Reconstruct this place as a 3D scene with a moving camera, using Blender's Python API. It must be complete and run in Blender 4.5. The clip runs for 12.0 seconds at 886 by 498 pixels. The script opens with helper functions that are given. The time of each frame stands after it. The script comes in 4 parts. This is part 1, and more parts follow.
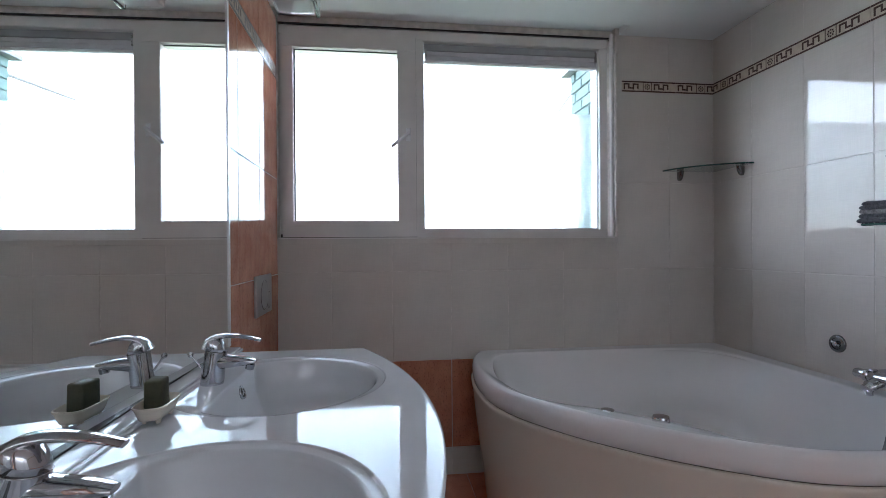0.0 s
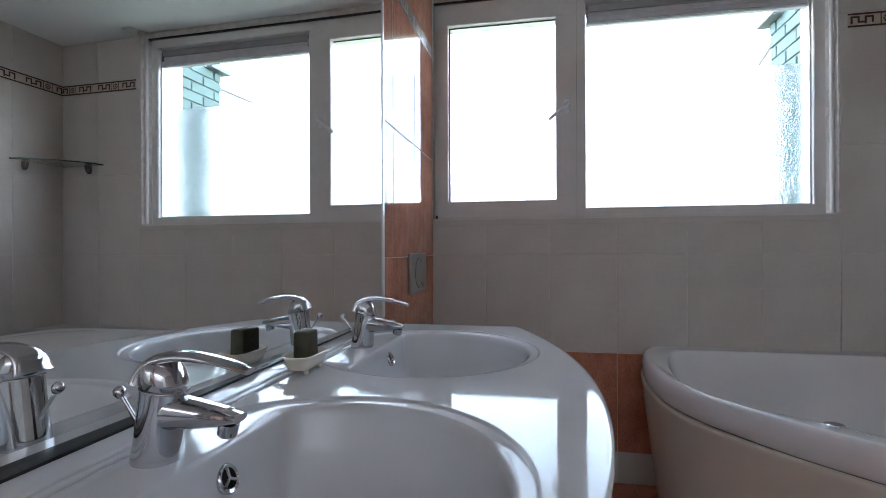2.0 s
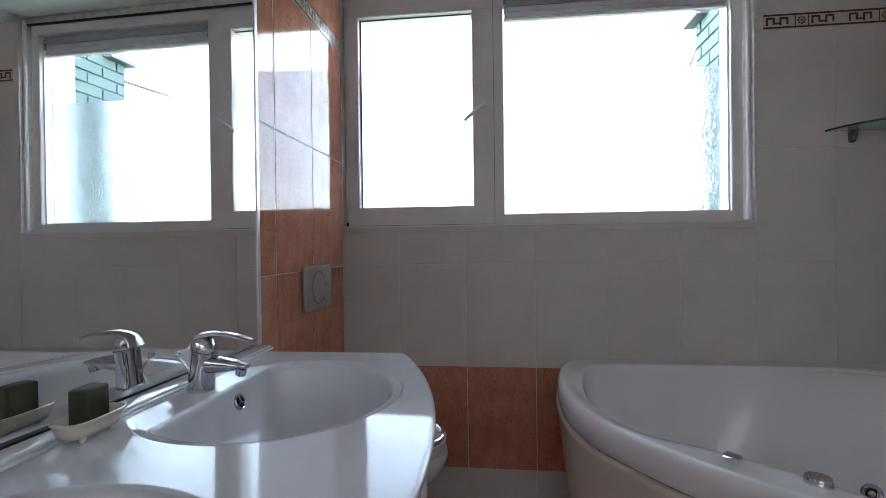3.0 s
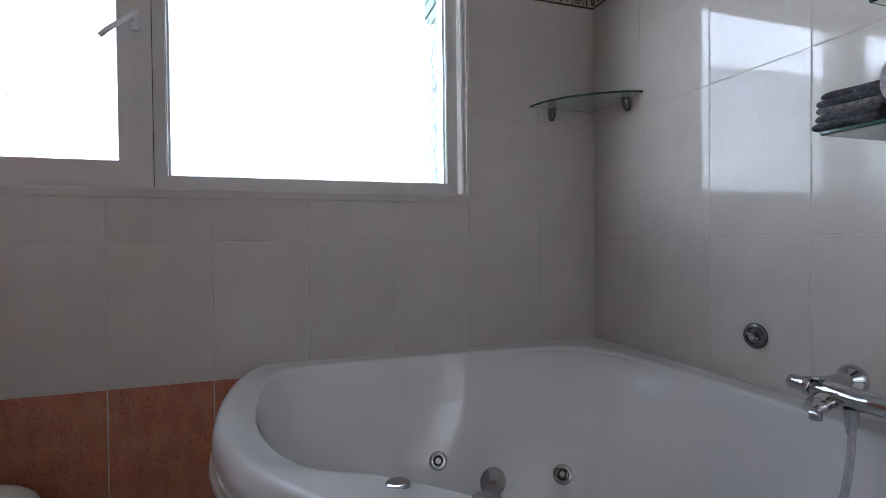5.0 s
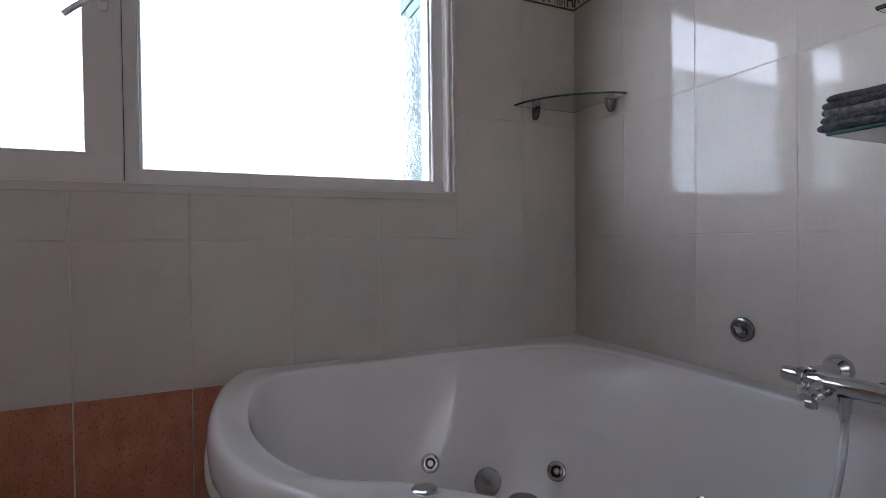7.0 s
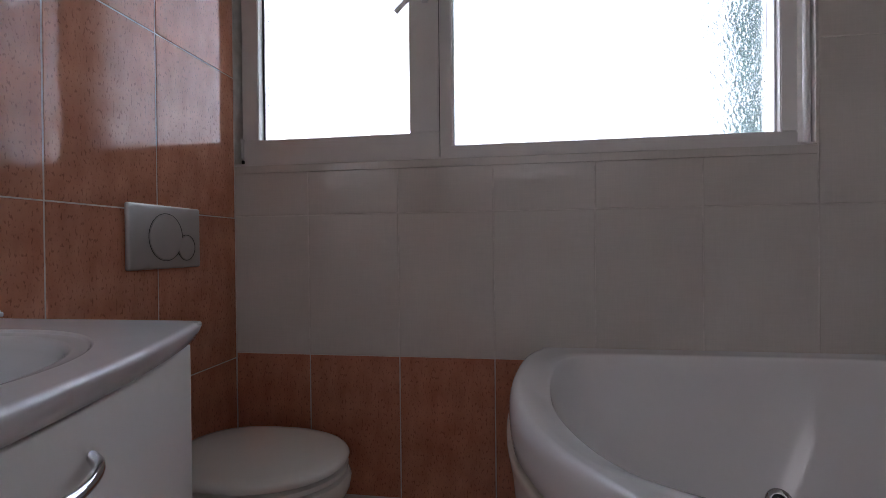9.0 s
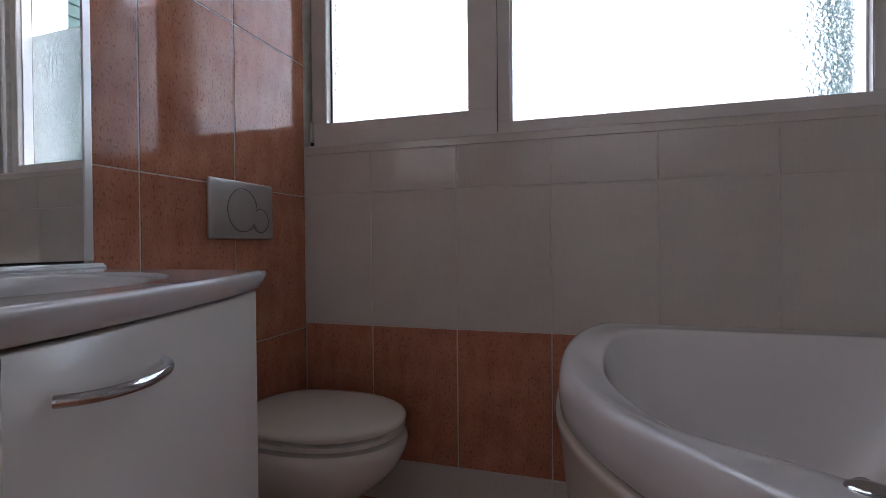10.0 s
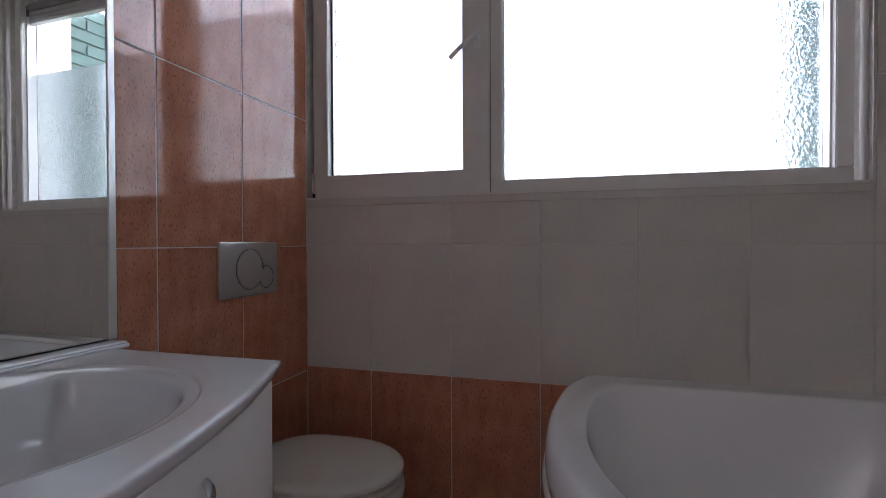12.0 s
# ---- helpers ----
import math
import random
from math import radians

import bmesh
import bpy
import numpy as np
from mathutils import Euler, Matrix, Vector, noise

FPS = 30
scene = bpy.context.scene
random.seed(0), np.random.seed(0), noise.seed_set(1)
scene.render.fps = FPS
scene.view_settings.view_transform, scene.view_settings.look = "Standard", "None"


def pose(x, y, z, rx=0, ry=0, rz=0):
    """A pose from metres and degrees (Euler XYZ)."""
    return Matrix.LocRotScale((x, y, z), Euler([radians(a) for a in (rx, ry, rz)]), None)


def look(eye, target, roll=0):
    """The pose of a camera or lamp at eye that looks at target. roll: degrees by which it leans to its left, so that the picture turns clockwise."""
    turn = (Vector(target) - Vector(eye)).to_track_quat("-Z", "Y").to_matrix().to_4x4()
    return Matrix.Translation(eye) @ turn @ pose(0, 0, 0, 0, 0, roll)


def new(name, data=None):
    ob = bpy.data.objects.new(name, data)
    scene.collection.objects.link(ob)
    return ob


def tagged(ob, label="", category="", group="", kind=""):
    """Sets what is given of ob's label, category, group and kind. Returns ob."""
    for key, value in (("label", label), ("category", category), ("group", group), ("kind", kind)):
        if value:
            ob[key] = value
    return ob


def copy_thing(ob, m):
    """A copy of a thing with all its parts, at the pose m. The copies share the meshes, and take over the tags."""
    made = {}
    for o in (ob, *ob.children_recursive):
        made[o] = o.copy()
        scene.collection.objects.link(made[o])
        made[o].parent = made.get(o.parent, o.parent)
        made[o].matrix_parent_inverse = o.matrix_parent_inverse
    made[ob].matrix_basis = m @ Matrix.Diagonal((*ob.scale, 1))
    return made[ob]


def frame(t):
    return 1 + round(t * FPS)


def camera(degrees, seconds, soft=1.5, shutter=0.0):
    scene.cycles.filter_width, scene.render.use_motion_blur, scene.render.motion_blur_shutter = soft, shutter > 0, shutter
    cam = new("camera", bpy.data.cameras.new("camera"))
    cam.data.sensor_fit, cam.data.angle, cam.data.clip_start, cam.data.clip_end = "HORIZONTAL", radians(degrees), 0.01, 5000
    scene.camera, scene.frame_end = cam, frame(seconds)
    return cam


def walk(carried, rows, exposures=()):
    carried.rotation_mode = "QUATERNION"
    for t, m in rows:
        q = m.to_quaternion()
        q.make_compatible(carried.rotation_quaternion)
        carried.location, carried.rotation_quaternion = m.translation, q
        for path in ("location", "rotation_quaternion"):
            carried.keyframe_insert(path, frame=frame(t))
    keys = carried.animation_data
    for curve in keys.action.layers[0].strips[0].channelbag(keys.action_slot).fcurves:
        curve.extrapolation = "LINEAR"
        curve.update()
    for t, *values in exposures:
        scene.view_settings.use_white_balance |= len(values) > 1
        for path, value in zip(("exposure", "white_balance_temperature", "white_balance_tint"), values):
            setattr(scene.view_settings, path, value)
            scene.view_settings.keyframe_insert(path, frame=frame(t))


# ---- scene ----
cam = camera(84.2, 12.0, soft=0.5)
PATH = [
    (0, (-0.048, -0.098, 1.15), (0.205, 1.886, 1.146), -0.4),
    (0.5, (-0.059, -0.01, 1.067), (-0.164, 1.987, 1.07), -0.4),
    (1, (-0.067, 0.024, 1.03), (-0.361, 2.002, 1.042), -0.3),
    (1.5, (-0.063, 0.022, 1.035), (-0.428, 1.988, 1.047), -0.3),
    (2, (-0.037, 0.034, 1.055), (-0.422, 1.997, 1.061), -0.2),
    (2.5, (0.031, 0.08, 1.092), (-0.359, 2.042, 1.091), -0.3),
    (3, (0.162, 0.219, 1.114), (-0.078, 2.205, 1.101), -0.7),
    (3.5, (0.277, 0.338, 1.126), (0.349, 2.336, 1.09), -0.6),
    (3.7, (0.267, 0.398, 1.112), (0.487, 2.386, 1.083), -0.5),
    (5.3, (0.528, 0.626, 1.022), (1.2, 2.509, 0.992), -0.6),
    (5.5, (0.523, 0.632, 1.019), (1.231, 2.502, 0.991), -0.6),
    (6, (0.471, 0.64, 1.013), (1.248, 2.482, 0.985), -0.5),
    (6.5, (0.442, 0.64, 1.022), (1.251, 2.469, 0.996), -0.6),
    (6.7, (0.424, 0.651, 1.024), (1.237, 2.478, 0.996), -0.7),
    (8.3, (0.326, 0.844, 1.011), (0.644, 2.819, 0.983), -0.5),
    (8.5, (0.332, 0.854, 0.989), (0.437, 2.851, 0.968), -0.6),
    (9, (0.377, 0.847, 0.935), (0.063, 2.822, 0.923), -0.6),
    (9.5, (0.419, 0.838, 0.894), (-0.097, 2.77, 0.871), -0.5),
    (10, (0.424, 0.832, 0.868), (-0.173, 2.741, 0.845), -0.5),
    (10.5, (0.427, 0.83, 0.867), (-0.196, 2.731, 0.844), -0.4),
    (11, (0.431, 0.829, 0.873), (-0.195, 2.728, 0.847), -0.4),
    (11.5, (0.429, 0.804, 0.913), (-0.193, 2.704, 0.886), -0.4),
    (12, (0.439, 0.744, 1.04), (-0.125, 2.663, 1.016), -0.2),
]
walk(cam, [(t, look(eye, target, roll)) for t, eye, target, roll in PATH], [(0.0, 4.60, 5700, 12), (3.5, 4.55, 5800, 13), (5.5, 4.62, 5750, 14), (8.3, 4.20, 6150, 21), (12.0, 4.07, 6150, 21)])

# ---- light and sky ----
wd = bpy.data.worlds.new("overcast_sky")
scene.world = wd
wd.use_nodes = True
wn, wl = wd.node_tree.nodes, wd.node_tree.links
wn.clear()
sky = wn.new("ShaderNodeTexSky")
sky.sky_type, sky.sun_disc = "NISHITA", False
sky.sun_elevation, sky.sun_rotation = radians(38), radians(110)
hs = wn.new("ShaderNodeHueSaturation")
hs.inputs["Saturation"].default_value = 0.30
bgd = wn.new("ShaderNodeBackground")
bgd.inputs["Strength"].default_value = 0.15
wout = wn.new("ShaderNodeOutputWorld")
wl.new(sky.outputs[0], hs.inputs["Color"])
wl.new(hs.outputs[0], bgd.inputs["Color"])
wl.new(bgd.outputs[0], wout.inputs["Surface"])
sun_data = bpy.data.lights.new("sun", "SUN")
sun_data.energy, sun_data.angle, sun_data.color = 1.2, radians(12), (1.0, 0.96, 0.9)
sun = new("sun", sun_data)
sun.matrix_world = look((8.0, -3.0, 6.7), (0, 0, 0))
# added fill lamp, unseen behind the viewer; it shines up to brighten the room
fill_lamp = bpy.data.lights.new("unseen_fill", "AREA")
fill_lamp.shape, fill_lamp.size, fill_lamp.size_y, fill_lamp.energy, fill_lamp.color = "RECTANGLE", 1.5, 0.8, 1.05, (1.0, 0.96, 0.96)
fill_lamp_ob = new("unseen_fill", fill_lamp)
fill_lamp_ob.matrix_world = look((0.58, -2.10, 1.75), (0.58, -2.0999, 3.0))

# ---- plan, in metres ----
XL, XR, YN, YS, ZC = -0.53, 1.705, 2.30, -1.35, 2.243
FZ = 0.030         # floor
WX0, WX1, WZ0, WZ1 = -0.53, 1.160, 1.204, 2.237
VT = 0.827          # vanity top
TR = 0.638          # bath rim


# ---- materials ----
def mat(name, col, rough=0.5, metal=0.0, var=0.0, scale=8.0, bump=0.0, bscale=60.0, stretch=(1, 1, 1), coat=0.0, spec=0.5, col2=None, ramp=(0.35, 0.65), per=0.0):
    m = bpy.data.materials.new(name)
    m.use_nodes = True
    n, l = m.node_tree.nodes, m.node_tree.links
    b = n["Principled BSDF"]
    b.inputs["Roughness"].default_value = rough
    b.inputs["Metallic"].default_value = metal
    b.inputs["Coat Weight"].default_value = coat
    b.inputs["Coat Roughness"].default_value = 0.04
    b.inputs["Specular IOR Level"].default_value = spec
    b.inputs["Base Color"].default_value = (*col, 1)
    tc = n.new("ShaderNodeTexCoord")
    mp = n.new("ShaderNodeMapping")
    mp.inputs["Scale"].default_value = stretch
    l.new(tc.outputs["Object"], mp.inputs["Vector"])
    if var > 0 or col2:
        nz = n.new("ShaderNodeTexNoise")
        nz.inputs["Scale"].default_value = scale
        nz.inputs["Detail"].default_value = 6
        l.new(mp.outputs[0], nz.inputs["Vector"])
        rp = n.new("ShaderNodeValToRGB")
        rp.color_ramp.elements[0].position, rp.color_ramp.elements[1].position = ramp
        c2 = col2 or tuple(c * (1 - var) for c in col)
        rp.color_ramp.elements[0].color, rp.color_ramp.elements[1].color = (*c2, 1), (*col, 1)
        l.new(nz.outputs["Fac"], rp.inputs["Fac"])
        last = rp.outputs["Color"]
        if per > 0:
            oi = n.new("ShaderNodeObjectInfo")
            mr = n.new("ShaderNodeMapRange")
            mr.inputs["To Min"].default_value, mr.inputs["To Max"].default_value = 1 - per, 1 + per
            l.new(oi.outputs["Random"], mr.inputs["Value"])
            hv = n.new("ShaderNodeHueSaturation")
            l.new(mr.outputs[0], hv.inputs["Value"])
            l.new(last, hv.inputs["Color"])
            last = hv.outputs["Color"]
        l.new(last, b.inputs["Base Color"])
        rr = n.new("ShaderNodeMapRange")
        rr.inputs["To Min"].default_value, rr.inputs["To Max"].default_value = rough * 0.8, min(1, rough * 1.25)
        l.new(nz.outputs["Fac"], rr.inputs["Value"])
        l.new(rr.outputs[0], b.inputs["Roughness"])
    if bump > 0:
        bz = n.new("ShaderNodeTexNoise")
        bz.inputs["Scale"].default_value = bscale
        bz.inputs["Detail"].default_value = 3
        l.new(mp.outputs[0], bz.inputs["Vector"])
        bp = n.new("ShaderNodeBump")
        bp.inputs["Strength"].default_value = bump
        bp.inputs["Distance"].default_value = 0.002 if bscale < 200 else 0.006
        l.new(bz.outputs["Fac"], bp.inputs["Height"])
        l.new(bp.outputs[0], b.inputs["Normal"])
    return m


def tile_beige_mat():
    """Cream ceramic with a faint woven print and a waxy glaze."""
    m = mat("cream_tile", (0.62, 0.575, 0.525), 0.035, var=0.07, scale=5, bump=0.03, bscale=11, per=0.015, spec=0.36)
    n, l = m.node_tree.nodes, m.node_tree.links
    b = n["Principled BSDF"]
    src = b.inputs["Base Color"].links[0].from_socket
    tc = n.new("ShaderNodeTexCoord")
    for sc in ((260, 260, 14), (14, 14, 260)):
        mp = n.new("ShaderNodeMapping")
        mp.inputs["Scale"].default_value = sc
        nz = n.new("ShaderNodeTexNoise")
        nz.inputs["Scale"].default_value = 1.0
        l.new(tc.outputs["Object"], mp.inputs["Vector"])
        l.new(mp.outputs[0], nz.inputs["Vector"])
        mr = n.new("ShaderNodeMapRange")
        mr.inputs["To Min"].default_value, mr.inputs["To Max"].default_value = 0.94, 1.05
        l.new(nz.outputs["Fac"], mr.inputs["Value"])
        hv = n.new("ShaderNodeHueSaturation")
        l.new(mr.outputs[0], hv.inputs["Value"])
        l.new(src, hv.inputs["Color"])
        src = hv.outputs["Color"]
    l.new(src, b.inputs["Base Color"])
    return m


def tile_red_mat():
    """Terracotta-coloured ceramic: upright streaks and dark pores under a glaze."""
    m = mat("terracotta_tile", (0.60, 0.282, 0.182), 0.06, spec=0.24, col2=(0.43, 0.170, 0.102), scale=11, ramp=(0.3, 0.72), stretch=(1.6, 1.6, 0.9), bump=0.06, bscale=14, per=0.05)
    n, l = m.node_tree.nodes, m.node_tree.links
    b = n["Principled BSDF"]
    src = b.inputs["Base Color"].links[0].from_socket
    tc = n.new("ShaderNodeTexCoord")
    mp = n.new("ShaderNodeMapping")
    mp.inputs["Scale"].default_value = (190, 190, 85)
    nz = n.new("ShaderNodeTexNoise")
    nz.inputs["Scale"].default_value, nz.inputs["Detail"].default_value = 1.0, 2
    rp = n.new("ShaderNodeValToRGB")
    rp.color_ramp.elements[0].position, rp.color_ramp.elements[1].position = 0.33, 0.43
    rp.color_ramp.elements[0].color, rp.color_ramp.elements[1].color = (0.36, 0.30, 0.29, 1), (1, 1, 1, 1)
    mx = n.new("ShaderNodeMix")
    mx.data_type, mx.blend_type = "RGBA", "MULTIPLY"
    mx.inputs[0].default_value = 0.6
    l.new(tc.outputs["Object"], mp.inputs["Vector"])
    l.new(mp.outputs[0], nz.inputs["Vector"])
    l.new(nz.outputs["Fac"], rp.inputs["Fac"])
    l.new(src, mx.inputs[6])
    l.new(rp.outputs["Color"], mx.inputs[7])
    l.new(mx.outputs[2], b.inputs["Base Color"])
    return m


def glass_mat(name, col, rough=0.0, pattern=False):
    m = bpy.data.materials.new(name)
    m.use_nodes = True
    n, l = m.node_tree.nodes, m.node_tree.links
    b = n["Principled BSDF"]
    b.inputs["Base Color"].default_value = (*col, 1)
    b.inputs["Transmission Weight"].default_value = 1
    b.inputs["Roughness"].default_value = rough
    b.inputs["IOR"].default_value = 1.45
    if pattern:
        tc = n.new("ShaderNodeTexCoord")
        wob = n.new("ShaderNodeTexNoise")
        wob.inputs["Scale"].default_value, wob.inputs["Detail"].default_value = 55, 2
        ofs = n.new("ShaderNodeMix")
        ofs.data_type, ofs.blend_type = "RGBA", "ADD"
        ofs.inputs[0].default_value = 0.018
        vor = n.new("ShaderNodeTexVoronoi")
        vor.feature = "SMOOTH_F1"
        vor.inputs["Scale"].default_value = 95
        bp = n.new("ShaderNodeBump")
        bp.inputs["Strength"].default_value, bp.inputs["Distance"].default_value = 1.0, 0.0080
        l.new(tc.outputs["Object"], wob.inputs["Vector"])
        l.new(tc.outputs["Object"], ofs.inputs[6])
        l.new(wob.outputs["Color"], ofs.inputs[7])
        l.new(ofs.outputs[2], vor.inputs["Vector"])
        l.new(vor.outputs["Distance"], bp.inputs["Height"])
        l.new(bp.outputs[0], b.inputs["Normal"])
    return m


M_CREAM, M_RED = tile_beige_mat(), tile_red_mat()
M_GROUT = mat("pale_grout", (0.70, 0.62, 0.56), 0.85, var=0.2, scale=30)
M_CREAMGROUT = mat("cream_grout", (0.66, 0.61, 0.56), 0.85, var=0.2, scale=30)
M_MOTIF = mat("brown_print", (0.06, 0.022, 0.016), 0.3, var=0.3, scale=80)
M_PALEMOTIF = mat("cream_print", (0.60, 0.50, 0.40), 0.25, var=0.15, scale=40)
M_CEIL = mat("ceiling_paint", (0.80, 0.81, 0.80), 0.8, var=0.04, scale=3, bump=0.15, bscale=150)
M_SHELL = mat("wall_paint", (0.52, 0.49, 0.46), 0.6, var=0.05, scale=4, bump=0.1, bscale=120)
M_FRAME = mat("window_paint", (0.70, 0.67, 0.64), 0.35, var=0.06, scale=12, bump=0.05, bscale=40)
M_WHITE = mat("white_gloss", (0.80, 0.80, 0.80), 0.10, var=0.03, scale=6)
M_MARBLE = mat("cast_marble", (0.70, 0.705, 0.725), 0.05, var=0.03, scale=14, spec=0.42)
M_BATH = mat("bath_acrylic", (0.79, 0.775, 0.775), 0.08, var=0.02, scale=4)
M_PANEL = mat("bath_panel_acrylic", (0.74, 0.68, 0.59), 0.22, var=0.04, scale=3)
M_CERAMIC = mat("toilet_ceramic", (0.78, 0.74, 0.69), 0.10, var=0.03, scale=5)
M_SEAT = mat("toilet_seat_plastic", (0.74, 0.71, 0.65), 0.16, var=0.03, scale=5)
M_LAC = mat("cabinet_lacquer", (0.78, 0.755, 0.725), 0.16, var=0.03, scale=4, coat=0.2)
M_CHROME = mat("chrome", (0.54, 0.54, 0.56), 0.035, metal=1.0, var=0.05, scale=30)
M_SATIN = mat("satin_metal", (0.46, 0.45, 0.44), 0.26, metal=1.0, var=0.03, scale=20)
M_PLATE = mat("brushed_plate", (0.48, 0.465, 0.45), 0.36, metal=0.7, var=0.03, scale=20)
M_CLIP = mat("dark_chrome", (0.22, 0.22, 0.22), 0.18, metal=1.0, var=0.2, scale=25)
M_ALU = mat("pale_aluminium", (0.75, 0.75, 0.75), 0.35, metal=0.6, var=0.05, scale=20)
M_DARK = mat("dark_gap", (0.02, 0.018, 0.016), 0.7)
M_RUBBER = mat("dark_rubber", (0.03, 0.03, 0.03), 0.5)
M_MIRROR = mat("silvered_glass", (0.88, 0.90, 0.89), 0.004, metal=1.0)
M_GLASS = glass_mat("clear_glass", (0.98, 1.0, 0.99))
M_SHELFGLASS = glass_mat("shelf_glass", (0.86, 0.95, 0.92))
M_SHELFEDGE = mat("glass_edge", (0.03, 0.07, 0.06), 0.1)
M_FILM = glass_mat("figured_film", (0.50, 0.545, 0.555), 0.13, True)
M_SOAP = mat("olive_soap", (0.085, 0.085, 0.045), 0.6, col2=(0.05, 0.05, 0.028), scale=30, bump=0.4, bscale=90)
M_DISH = mat("cream_dish", (0.76, 0.68, 0.56), 0.25, var=0.05, scale=20)
M_TOWEL_D = mat("charcoal_terry", (0.065, 0.062, 0.072), 0.95, var=0.6, scale=95, bump=1.0, bscale=210)
M_TOWEL_M = mat("taupe_terry", (0.19, 0.175, 0.175), 0.95, var=0.6, scale=95, bump=1.0, bscale=210)
M_TOWEL_L = mat("pale_grey_terry", (0.56, 0.52, 0.53), 0.95, var=0.45, scale=95, bump=1.0, bscale=210)
M_BRICK = mat("green_painted_brick", (0.075, 0.128, 0.115), 0.7, col2=(0.05, 0.09, 0.082), scale=25, bump=0.6, bscale=60, per=0.12)
M_MORTAR = mat("green_mortar", (0.075, 0.10, 0.09), 0.9, var=0.3, scale=40)
M_RENDERW = mat("white_reveal", (0.80, 0.80, 0.80), 0.6, var=0.04, scale=10)
M_ZINC = mat("grey_flashing", (0.10, 0.115, 0.125), 0.5, metal=0.4, var=0.2, scale=12)
M_GROUND = mat("far_ground", (0.12, 0.14, 0.09), 0.9, col2=(0.07, 0.09, 0.05), scale=0.05)
M_BLIND = mat("blind_fabric", (0.62, 0.60, 0.62), 0.7, var=0.08, scale=30)
M_BLINDCASE = mat("blind_case", (0.36, 0.35, 0.36), 0.4, var=0.08, scale=20)
M_HOSE = mat("shower_hose_metal", (0.60, 0.60, 0.62), 0.25, metal=0.7, bump=0.6, bscale=10, stretch=(1, 1, 60))


# ---- mesh helpers ----
def mesh_ob(name, bm, material, smooth=False, parent=None):
    bmesh.ops.recalc_face_normals(bm, faces=bm.faces[:])
    me = bpy.data.meshes.new(name)
    bm.to_mesh(me)
    bm.free()
    for mm in (material if isinstance(material, (list, tuple)) else [material]):
        me.materials.append(mm)
    if smooth:
        for p in me.polygons:
            p.use_smooth = True
        me.set_sharp_from_angle(angle=radians(55))
    ob = new(name, me)
    ob.parent = parent
    return ob


def part(name, bm, material, parent, label="", smooth=False):
    return tagged(mesh_ob(name, bm, material, smooth, parent), label=label)


def thing(name, label, category, group="", at=(0, 0, 0)):
    ob = new(name)
    ob.empty_display_size = 0.05
    ob.location = at
    return tagged(ob, label=label, category=category, group=group)


def setting(name, bm, material, smooth=False, label=""):
    return tagged(mesh_ob(name, bm, material, smooth), label=label, kind="structure")


def box(bm, x0, x1, y0, y1, z0, z1, mi=0):
    v = [bm.verts.new((x, y, z)) for x in (x0, x1) for y in (y0, y1) for z in (z0, z1)]
    out = []
    for f in ((0, 1, 3, 2), (4, 6, 7, 5), (0, 4, 5, 1), (2, 3, 7, 6), (0, 2, 6, 4), (1, 5, 7, 3)):
        fc = bm.faces.new([v[i] for i in f])
        fc.material_index = mi
        out.append(fc)
    return v


def rbox(x0, x1, y0, y1, z0, z1, r=0.004, seg=3):
    bm = bmesh.new()
    box(bm, x0, x1, y0, y1, z0, z1)
    bmesh.ops.bevel(bm, geom=bm.edges[:], offset=r, segments=seg, affect="EDGES", profile=0.5)
    return bm


def loft(rings, closed=True, cap0=False, cap1=False, bm=None):
    """A skin over rings of equally many points."""
    bm = bm or bmesh.new()
    vs = [[bm.verts.new(p) for p in ring] for ring in rings]
    n = len(rings[0])
    for a, b in zip(vs, vs[1:]):
        for i in range(n if closed else n - 1):
            j = (i + 1) % n
            bm.faces.new((a[i], a[j], b[j], b[i]))
    if cap0:
        bm.faces.new(vs[0][::-1])
    if cap1:
        bm.faces.new(vs[-1])
    return bm


def lathe(profile, o=(0, 0, 0), axis=(0, 0, 1), seg=32, bm=None, caps=True):
    """A turned body: rows of (radius, height along the axis)."""
    q = Vector((0, 0, 1)).rotation_difference(Vector(axis).normalized())
    rings = []
    for r, h in profile:
        rings.append([Vector(o) + q @ Vector((r * math.cos(a), r * math.sin(a), h)) for a in (2 * math.pi * i / seg for i in range(seg))])
    return loft(rings, True, caps, caps, bm)


def sweep(pts, radii, seg=16, flat=1.0, up=(0, 0, 1), bm=None):
    """A tube along points, its section an ellipse (flat: height to width)."""
    pts = [Vector(p) for p in pts]
    rings = []
    for i, p in enumerate(pts):
        d = (pts[min(i + 1, len(pts) - 1)] - pts[max(i - 1, 0)]).normalized()
        side = d.cross(Vector(up))
        side = side.normalized() if side.length > 1e-4 else Vector((0, 1, 0))
        vert = side.cross(d).normalized()
        r = radii[i] if isinstance(radii, (list, tuple)) else radii
        f = flat[i] if isinstance(flat, (list, tuple)) else flat
        rings.append([p + side * (r * math.cos(a)) + vert * (r * f * math.sin(a)) for a in (2 * math.pi * k / seg for k in range(seg))])
    return loft(rings, True, True, True, bm)


def spline(pts, per=8, closed=False):
    """A Catmull-Rom line through points."""
    pts = [Vector(p) for p in pts]
    n = len(pts)
    out = []
    for i in range(n if closed else n - 1):
        g = (lambda k: pts[k % n]) if closed else (lambda k: pts[max(0, min(n - 1, k))])
        a, b, c, d = g(i - 1), g(i), g(i + 1), g(i + 2)
        for k in range(per):
            t = k / per
            out.append(0.5 * ((2 * b) + (c - a) * t + (2 * a - 5 * b + 4 * c - d) * t * t + (3 * b - a - 3 * c + d) * t ** 3))
    if not closed:
        out.append(pts[-1])
    return out


